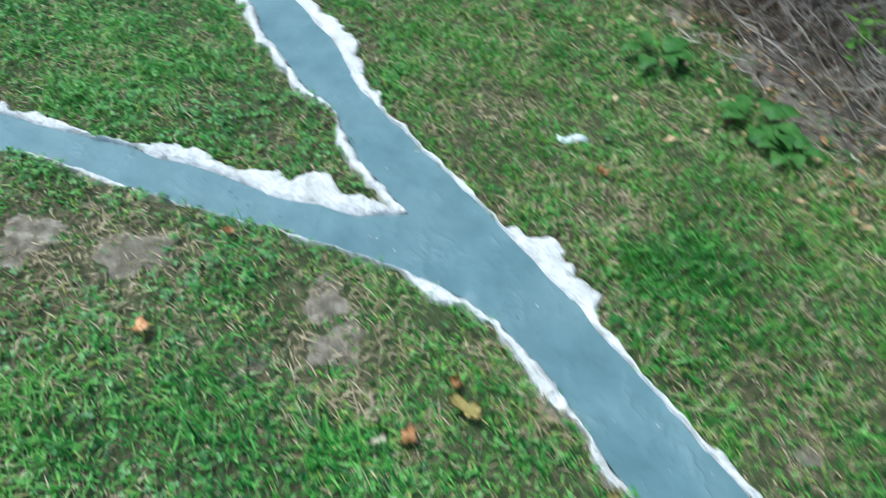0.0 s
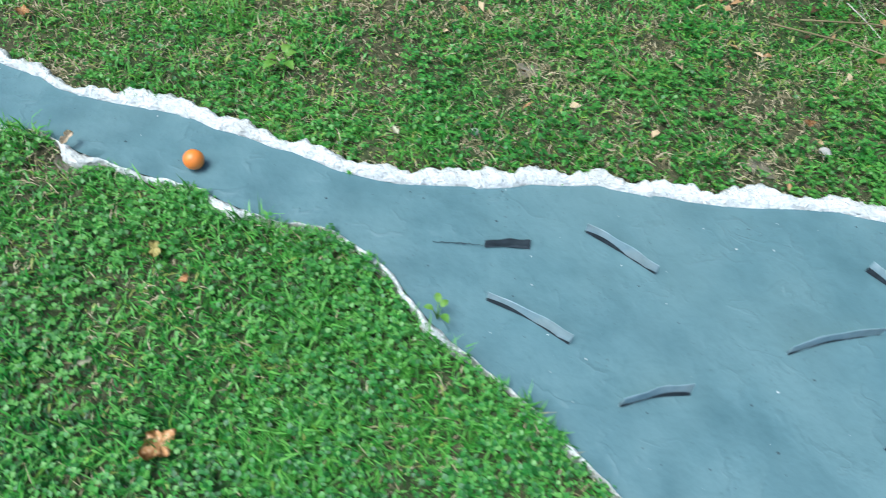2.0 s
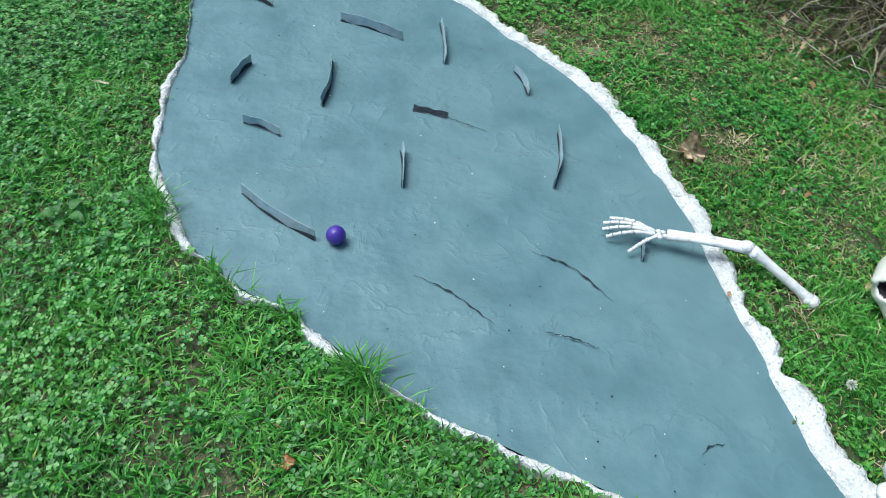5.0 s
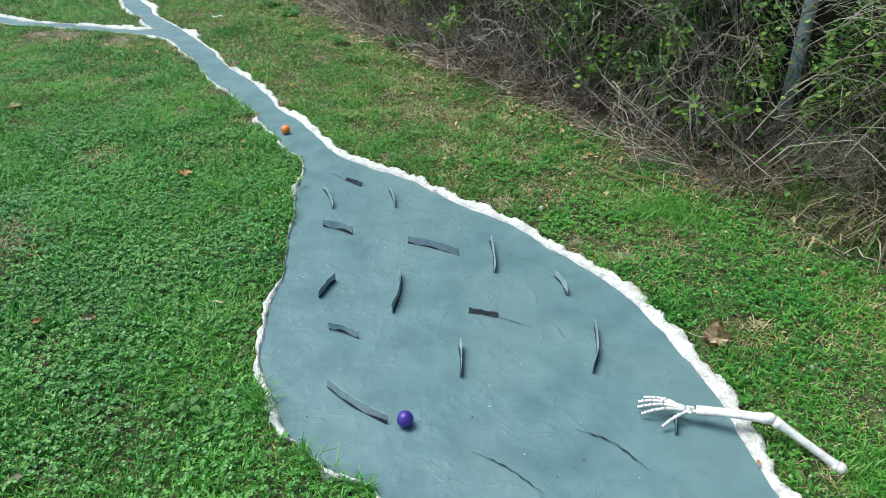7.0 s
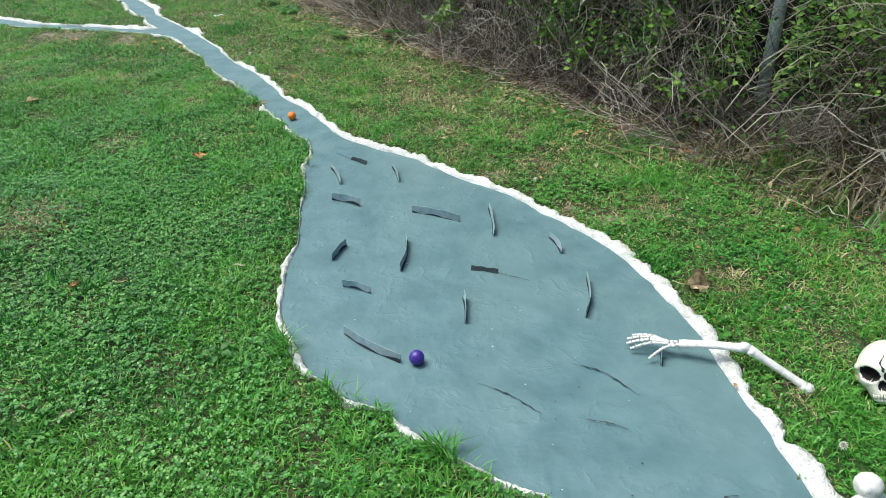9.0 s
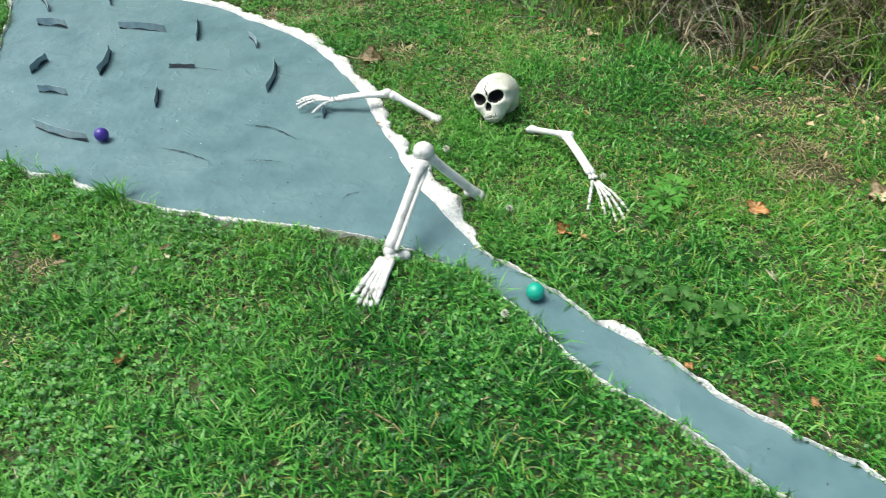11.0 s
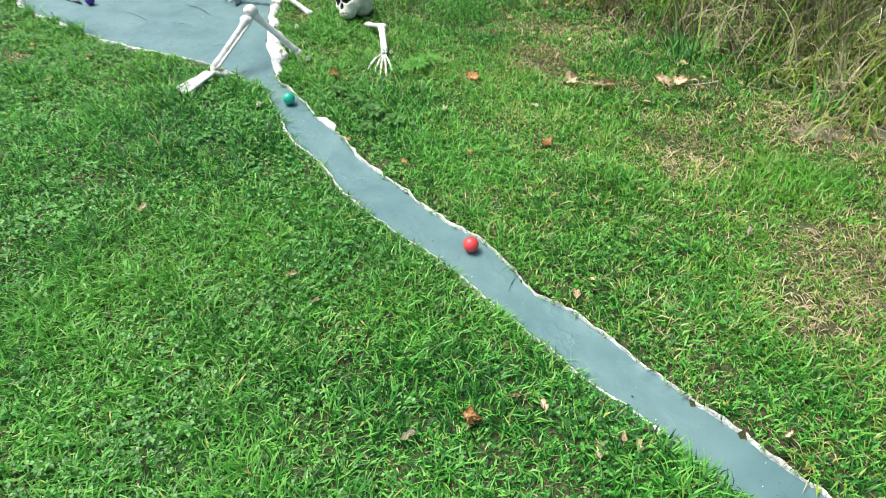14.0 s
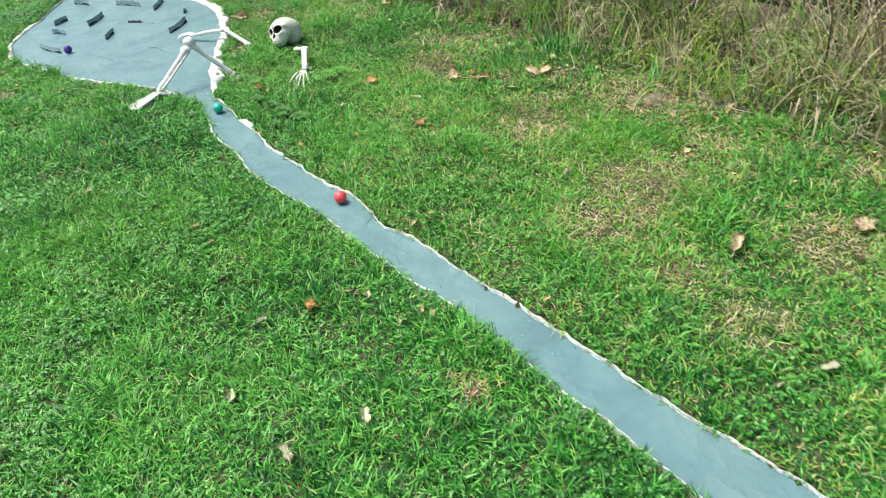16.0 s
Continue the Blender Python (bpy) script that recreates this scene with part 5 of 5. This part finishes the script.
def skull():
    """A hollow-eyed skull, shaped as the outer surface of swollen forms with sockets cut in; it looks along -y."""
    bm = bmesh.new()
    bmesh.ops.create_icosphere(bm, subdivisions=6, radius=1)
    dirs = np.array([v.co for v in bm.verts])

    def ball(p, c, r):
        q = (p - np.array(c)) / np.array(r)
        n = np.linalg.norm(q, axis=-1)
        return (n - 1) * min(r)

    def socket(p):
        e = np.full(p.shape[:-1], 1.0)
        for sx in (-1, 1):  # slanted: the inner corners lie lower
            x, z = p[..., 0] - sx * 0.03, p[..., 2] + 0.004
            q = np.stack([sx * x * 0.94 + z * 0.34, p[..., 1] + 0.078, z * 0.94 - sx * x * 0.34], -1)
            e = np.minimum(e, ball(q, (0, 0, 0), (0.0225, 0.026, 0.0155)))
        nose = np.minimum(ball(p, (-0.004, -0.088, -0.034), (0.006, 0.016, 0.011)), ball(p, (0.004, -0.088, -0.034), (0.006, 0.016, 0.011)))
        return np.minimum(e, nose)

    def solid(p):
        forms = [ball(p, (0, 0.018, 0.02), (0.068, 0.082, 0.06)), ball(p, (0, -0.03, 0.012), (0.06, 0.05, 0.05)), ball(p, (0, -0.044, -0.036), (0.038, 0.038, 0.036)),
                 ball(p, (-0.042, -0.042, -0.026), (0.018, 0.03, 0.013)), ball(p, (0.042, -0.042, -0.026), (0.018, 0.03, 0.013)), ball(p, (0, -0.054, -0.066), (0.03, 0.031, 0.025)),
                 ball(p, (0, -0.068, 0.012), (0.05, 0.014, 0.009)), ball(p, (0, 0.05, -0.02), (0.05, 0.045, 0.045))]
        k = 90.0
        return -np.log(sum(np.exp(-k * f) for f in forms)) / k

    rr = np.linspace(0.01, 0.14, 330)
    out = np.full(len(dirs), rr[-1])
    done = np.zeros(len(dirs), bool)
    for r in rr:
        p = dirs * r
        s = np.maximum(solid(p), -socket(p))
        hit = ~done & (s > 0)
        out[hit] = r
        done |= hit
    p = dirs * out[:, None]
    for v, q in zip(bm.verts, p):
        v.co = q
    bmesh.ops.smooth_vert(bm, verts=bm.verts, factor=0.5, use_axis_x=True, use_axis_y=True, use_axis_z=True)
    bm.faces.ensure_lookup_table()
    cen = np.array([f.calc_center_median() for f in bm.faces])
    x, y, z = cen.T
    dark = (np.abs(x) / (0.0115 - 0.32 * (z + 0.034))) ** 2 + ((z + 0.034) / 0.0155) ** 2 < 1
    for sx in (-1, 1):
        u, w = sx * (x - sx * 0.03) * 0.94 + (z + 0.004) * 0.34, (z + 0.004) * 0.94 - sx * (x - sx * 0.03) * 0.34
        dark |= (u / 0.0275) ** 2 + (w / 0.0195) ** 2 < 1
    dark = dark & (y < -0.02)
    cr = np.abs(x - 0.004 * np.sin(z * 170)) < 0.003 * (1.35 - z / 0.05)
    crack_ = cr & (z > 0.004) & (z < 0.05) & (y < -0.02)
    seam = (np.abs(z + 0.0675) < 0.0075) & (y < -0.066) & (np.abs(x) < 0.025)
    for f, a in zip(bm.faces, dark | crack_ | seam):
        f.material_index = 1 if a else 0
    skin = np.array([v.co for v in bm.verts])
    reach = np.linalg.norm(skin, axis=1)
    for zz_ in (-0.0615, -0.0735):
        for k in range(8):
            a = (k - 3.5) * 0.235
            c = np.array((math.sin(a) * 0.029, -0.0575 - math.cos(a) * 0.028, zz_))
            c /= np.linalg.norm(c)
            c *= reach[np.argmax((skin @ c) / reach)] + 0.0006
            m = Matrix.Translation(c) @ Matrix.Rotation(a, 4, "Z") @ Matrix.Diagonal((0.0058, 0.006, 0.0105, 1))
            made = bmesh.ops.create_cube(bm, size=1, matrix=m)
            bmesh.ops.bevel(bm, geom=list({e for v in made["verts"] for e in v.link_edges}), offset=0.0012, segments=1, affect="EDGES")
    return bm


bm = skull()
ob = part("skull", bm, [SKULL, BLACK], smooth=True)
ob.matrix_world = pose(3.398, -2.956, 0.053, -25, -22, -36) @ Matrix.Diagonal((0.92, 0.9, 0.92, 1))
tagged(ob, "cream plastic skull with black eye sockets in the grass", "skull", "skeleton pieces")

# ---- fallen leaves ----


def lobed(lobes, curl, seed):
    """A dry leaf: a lobed blade, cupped and creased, with its stalk; about one unit long."""
    r = random.Random(seed)
    bm = bmesh.new()
    n = 40
    rings = []
    for q in (0.0, 0.35, 0.7, 1.0):
        row = []
        for k in range(n):
            t = 2 * math.pi * k / n
            if lobes:
                rad = 0.29 + (0.15 + 0.06 * math.sin(t * 2 + seed)) * abs(math.cos(t * lobes / 2)) ** 1.4 + 0.03 * math.sin(t * 11 + seed) + 0.06 * math.cos(t + seed * 3)
            else:
                rad = 0.5 * (0.34 + 0.66 * abs(math.cos(t)) ** 1.3)
            rad *= q
            x, y = rad * math.cos(t), rad * math.sin(t) * (1.0 if lobes else 0.85)
            z = curl * (abs(y) ** 1.4 * 1.6 + 0.5 * x * x) + 0.05 * q * math.sin(t * 2 + seed) + 0.06 * q * q * math.sin(t * lobes * 0.5 + seed * 2) + 0.04 * q * q * math.sin(t * 8 + seed) + r.uniform(-0.01, 0.01) * q
            row.append((x, y, z))
        rings.append(row)
    c = bm.verts.new(rings[0][0])
    vs = [[bm.verts.new(p) for p in row] for row in rings[1:]]
    for k in range(n):
        bm.faces.new((c, vs[0][k], vs[0][(k + 1) % n]))
        for a, b in zip(vs, vs[1:]):
            bm.faces.new((a[k], b[k], b[(k + 1) % n], a[(k + 1) % n]))
    bmesh.ops.solidify(bm, geom=bm.faces[:], thickness=0.012)
    tube(bm, [(-0.3, 0, 0.02), (-0.55, 0.03, 0.03), (-0.78, 0.1, 0.08)], [0.018, 0.014, 0.012], 5)
    zmin = min(v.co.z for v in bm.verts)
    bm.transform(Matrix.Translation((0, 0, -zmin)))
    return bm


LEAF_MESH = {}


def leaf(kind, x, y, size, turn, lift=0.022):
    label, lobes, curl, material = {"maple": ("large curled tan dry leaf on the grass", 5, 0.25, TAN), "brown": ("crumpled orange-brown dry leaf on the grass", 4, 0.25, ORANGE_LEAF),
                                    "oval": ("small pointed yellow fallen leaf on the grass", 0, 0.4, YELLOW_LEAF), "pale": ("small pale fallen leaf on the grass", 0, 0.6, PALE_LEAF),
                                    "curl": ("small rolled tan dry leaf in the grass", 0, 1.0, TAN)}[kind]
    key = kind, int(abs(x * 10)) % 3
    if key not in LEAF_MESH:
        me = bpy.data.meshes.new("dry_leaf")
        bm = lobed(lobes, curl, 1 + 7 * key[1] + len(kind))
        bm.to_mesh(me)
        bm.free()
        me.materials.append(material)
        me.polygons.foreach_set("use_smooth", [True] * len(me.polygons))
        LEAF_MESH[key] = me
    ob = new("dry_leaf", LEAF_MESH[key])
    z = float(lawn(np.array([x]), np.array([y]))[0])
    lift = 0.017 if kind == "maple" else lift
    ob.matrix_world = pose(x, y, z + lift, 14 * math.sin(x * 40), 10 * math.cos(y * 40), turn) @ Matrix.Diagonal((size * 0.9, size * 0.9, size * 0.8, 1))
    return tagged(ob, label, "leaf", "fallen leaves")


LEAVES_NORTH = [('brown', 0.539, 1.254, 0.05, 20), ('oval', 0.229, 0.583, 0.075, 150), ('brown', 0.212, 0.635, 0.04, 80), ('brown', 0.138, 0.517, 0.045, 60),
                ('brown', -0.364, 0.681, 0.05, 10), ('pale', 0.091, 0.506, 0.035, 30), ('brown', -0.27, 0.944, 0.03, 0), ('oval', 0.47, 0.428, 0.055, 85),
                ('brown', 0.35, 0.414, 0.035, 10), ('pale', 0.416, 0.292, 0.03, 20), ('pale', 0.617, 0.153, 0.045, 20)]
LEAVES_MID = [('brown', 1.148, -0.001, 0.035, 70), ('brown', 1.362, -0.251, 0.04, 140), ('pale', 1.268, -0.218, 0.03, 100), ('curl', 1.284, -0.716, 0.04, 30),
                ('oval', 1.302, -1.084, 0.05, 70), ('pale', 1.111, -1.229, 0.028, 0), ('brown', 1.315, -1.174, 0.025, 0), ('pale', 1.854, -1.09, 0.035, 80),
                ('brown', 1.146, -1.432, 0.07, 10), ('brown', 2.666, -1.622, 0.035, 150), ('maple', -0.035, -0.608, 0.11, 60), ('pale', 1.541, -2.35, 0.045, 0),
                ('pale', 1.184, -2.452, 0.06, 10), ('brown', 1.033, -2.47, 0.045, 40), ('maple', 3.046, -2.511, 0.125, 10), ('curl', 3.244, -2.646, 0.03, 60),
                ('pale', 1.266, -3.037, 0.05, 45)]
LEAVES_SOUTH = [('curl', 3.732, -3.501, 0.05, 60), ('brown', 3.89, -3.674, 0.075, 120), ('brown', 3.364, -3.636, 0.06, 30), ('pale', 3.778, -3.912, 0.05, 80),
                ('maple', 3.921, -2.535, 0.08, 40), ('brown', 3.45, -4.113, 0.03, 20), ('brown', 4.108, -4.148, 0.055, 40), ('curl', 3.124, -3.986, 0.032, 90),
                ('curl', 2.378, -3.461, 0.03, 30), ('brown', 3.64, -4.262, 0.03, 30), ('maple', 4.259, -3.699, 0.09, 20), ('maple', 4.37, -3.741, 0.13, 10),
                ('maple', 4.613, -3.698, 0.09, 80), ('maple', 4.67, -3.716, 0.1, 40), ('maple', 4.869, -3.394, 0.1, 30), ('pale', 4.881, -2.955, 0.09, 30),
                ('curl', 2.9, -4.487, 0.04, 60), ('brown', 3.855, -4.19, 0.03, 0)]
LEAVES_LAWN = [("curl", 2.132, -3.454, 0.034, 20), ("pale", 2.315, -3.534, 0.03, 70), ("pale", 2.383, -3.496, 0.028, 130), ("curl", 2.297, -3.667, 0.036, 40), ("brown", 2.303, -3.797, 0.045, 100), ("brown", 2.107, -3.354, 0.035, 10)]
LEAVES_END = [('pale', 4.096, -3.908, 0.04, 0), ('brown', 4.341, -4.432, 0.03, 40), ('pale', 4.6, -4.624, 0.045, 60), ('curl', 3.36, -4.779, 0.04, 10),
                ('curl', 3.432, -4.874, 0.03, 50), ('curl', 3.889, -5.174, 0.035, 20), ('curl', 3.945, -5.2, 0.04, 100), ('brown', 3.79, -5.226, 0.055, 80),
                ('curl', 4.043, -5.315, 0.045, 80), ('pale', 3.663, -5.265, 0.04, 30), ('curl', 4.12, -5.305, 0.035, 80), ('curl', 5.004, -5.1, 0.085, 60),
                ('curl', 4.424, -5.292, 0.03, 40), ('curl', 4.075, -4.869, 0.045, 80), ('maple', 5.389, -5.065, 0.09, 10), ('pale', 3.63, -5.523, 0.06, 100),
                ('pale', 3.791, -5.709, 0.055, 120), ('pale', 3.959, -5.622, 0.06, 100), ('pale', 5.025, -5.592, 0.055, 10), ('pale', 4.895, -5.625, 0.03, 30),
                ('curl', 4.096, -5.285, 0.03, 80), ('curl', 4.211, -5.589, 0.035, 50)]
for row in LEAVES_NORTH + LEAVES_MID + LEAVES_SOUTH + LEAVES_LAWN + LEAVES_END:
    leaf(*row)

# ---- weeds ----


def weed(x, y, radius, count, material, label, name="broadleaf_weed", lift=0.022, round_=0.8):
    """A rosette of broad leaves on short stalks."""
    root = tagged(new(name), label, "weed", "weeds")
    z0 = float(lawn(np.array([x]), np.array([y]))[0])
    root.location = (x, y, z0)
    r = random.Random(int(abs(x * 100)) + count)
    for k in range(count):
        a = 2.399 * k + r.uniform(-0.3, 0.3)
        far = radius * (0.35 + 0.65 * (k + 1) / count)
        size = radius * r.uniform(0.42, 0.6)
        bm = bmesh.new()
        tube(bm, [(0, 0, 0.0), (far * 0.25, 0, lift * 0.9), (far * 0.5, 0, lift + 0.01)], [0.0016, 0.0013, 0.001], 5)
        rows = []
        for i in range(7):
            u = i / 6
            w = size * round_ * math.sin(math.pi * min(0.97, 0.06 + u * 0.94)) ** 0.7 * (1 - 0.3 * u) * 0.6
            xx = far * 0.45 + size * 1.15 * u
            zz3 = lift + 0.012 + 0.25 * size * math.sin(u * 2.4) - 0.18 * size * u * u
            rows.append([bm.verts.new((xx, s * w, zz3 + abs(s) * w * 0.22 + 0.03 * size * math.sin(u * 14 + s * 3))) for s in (-1, -0.5, 0, 0.5, 1)])
        for p, q in zip(rows, rows[1:]):
            for i in range(4):
                bm.faces.new((p[i], p[i + 1], q[i + 1], q[i]))
        bm.transform(Matrix.Rotation(a, 4, "Z"))
        part("leaf", bm, material, root, "", True)
    return root


for row in ((0.994, 1.545, 0.13, 11, WEED, "broad round-leaved green weed near the hedge"), (1.034, 1.422, 0.1, 8, WEED, "broad round-leaved green weed near the hedge"), (1.668, 0.218, 0.09, 7, WEED, "round-leaved green weed in the grass"),
            (1.642, -1.505, 0.032, 4, BRIGHT, "bright green seedling on the pond's rim"), (3.677, -3.577, 0.0607, 17, ROSETTE, "bright green dandelion rosette in the lawn", "broadleaf_weed", 0.03, 0.42), (3.731, -3.525, 0.054, 16, ROSETTE, "bright green dandelion rosette in the lawn", "broadleaf_weed", 0.03, 0.42),
            (3.617, -3.639, 0.0513, 15, ROSETTE, "bright green dandelion rosette in the lawn", "broadleaf_weed", 0.03, 0.42), (3.459, -3.845, 0.042, 9, WEED, "low green dock plant beside the stream"), (3.53, -3.936, 0.05, 11, WEED, "low green dock plant beside the stream"),
            (3.608, -4.003, 0.045, 10, WEED, "low green dock plant beside the stream"), (3.509, -4.046, 0.036, 8, WEED, "low green dock plant beside the stream"), (3.39, -3.767, 0.034, 8, WEED, "low green dock plant beside the stream"),
            (1.596, -2.814, 0.05, 6, WEED, "dark green plantain in the lawn"),
            (0.757, 1.834, 0.12, 9, WEED, "broad-leaved green weed by the hedge"), (1.952, 0.585, 0.14, 10, WEED, "ivy-like green weed at the hedge's foot"), (1.514, 0.65, 0.09, 8, WEED, "green weed in the dry grass"),
            (1.774, -0.759, 0.05, 5, BRIGHT, "small yellow-green weed in the clover")):
    weed(*row)

# ---- clover in flower ----


def clover_flower(x, y, height, size):
    """A round head of small pale florets on a thin stalk."""
    root = tagged(new("clover_flower"), "round white clover flower head above the grass", "flower", "clover flowers")
    z0 = float(lawn(np.array([x]), np.array([y]))[0])
    root.location = (x, y, z0)
    r = random.Random(int(abs(x * 1000)))
    bm = bmesh.new()
    tube(bm, [(0, 0, 0), (0.002, 0.001, height * 0.5), (0.001, 0.003, height)], [0.001, 0.0009, 0.0008], 6)
    part("stalk", bm, WEED, root, "", True)
    bm = bmesh.new()
    for k in range(34):
        t, a = math.acos(1 - 1.7 * (k + 0.5) / 34), 2.399 * k
        way = Vector((math.sin(t) * math.cos(a), math.sin(t) * math.sin(a), math.cos(t)))
        c = Vector((0.001, 0.003, height)) + way * size * 0.4
        tip = c + way * size * r.uniform(0.5, 0.75)
        tube(bm, [c, c + (tip - c) * 0.6, tip], [size * 0.09, size * 0.14, size * 0.04], 5)
    part("flower_head", bm, PETAL, root, "white florets, tinged green", True)


for row in ((3.135, -3.452, 0.035, 0.01), (3.252, -3.528, 0.04, 0.011), (3.164, -3.201, 0.04, 0.011), (3.575, -3.412, 0.032, 0.009), (3.123, -3.89, 0.035, 0.01)):
    clover_flower(*row)

# ---- dry stems, litter and stones ----
for (a, b), (c_, d_), r_, label in (((2.918, -1.337), (3.117, -1.686), 0.003, "long pale dry stem lying on the grass"), ((2.437, -1.215), (2.385, -1.433), 0.002, "thin pale dry stem lying on the grass"),
                                    ((3.003, -1.374), (3.267, -1.602), 0.003, "long straw-coloured stem on the grass"), ((2.916, -1.462), (3.166, -1.448), 0.002, "thin straw-coloured stem on the grass"),
                                    ((5.327, -4.438), (5.448, -4.55), 0.003, "pale dry stem lying on the grass"), ((2.787, -4.062), (2.855, -4.155), 0.0028, "short brown twig in the lawn")):
    bm = bmesh.new()
    za, zb = (float(lawn(np.array([p]), np.array([q]))[0]) for p, q in ((a, b), (c_, d_)))
    tube(bm, [(a, b, za + 0.02), ((a + c_) / 2 + 0.01, (b + d_) / 2 - 0.008, (za + zb) / 2 + 0.028), (c_, d_, zb + 0.018)], [r_, r_ * 0.8, r_ * 0.5], 6)
    thing_at("straw", bm, DRY, label, "stem", ((a + c_) / 2, (b + d_) / 2, (za + zb) / 2), "dry stems")

bm = bmesh.new()
bmesh.ops.create_grid(bm, x_segments=10, y_segments=5, size=1, matrix=Matrix.Diagonal((0.04, 0.014, 1, 1)))
for v in bm.verts:
    v.co.z = 0.006 * math.sin(v.co.x * 90) + 0.004 * math.cos(v.co.y * 240) + 0.03
bmesh.ops.solidify(bm, geom=bm.faces[:], thickness=0.001)
ob = part("plastic_scrap", bm, PLASTIC, smooth=True)
ob.matrix_world = pose(0.476, 1.387, -0.006, 0, 0, 5)
tagged(ob, "crumpled pale translucent plastic scrap on the grass", "litter")
for k, (a, b, r_) in enumerate(((0.965, 0.313, 0.012), (1.22, 0.271, 0.013), (0.127, 0.408, 0.011), (1.579, 0.816, 0.014), (3.295, -2.613, 0.01), (2.631, -1.698, 0.013), (2.007, -1.185, 0.01))):
    bm = bmesh.new()
    bmesh.ops.create_icosphere(bm, subdivisions=3, radius=r_)
    for v in bm.verts:
        v.co *= 1 + 0.45 * noise.noise(v.co * 60 + Vector((k, 0, 0)))
        v.co.z *= 0.65
    ob = part("pebble", bm, STONE, smooth=True)
    ob.location = (a, b, float(lawn(np.array([a]), np.array([b]))[0]) + r_ * 0.6)
    tagged(ob, "small pale weathered stone in the grass", "stone", "stones")
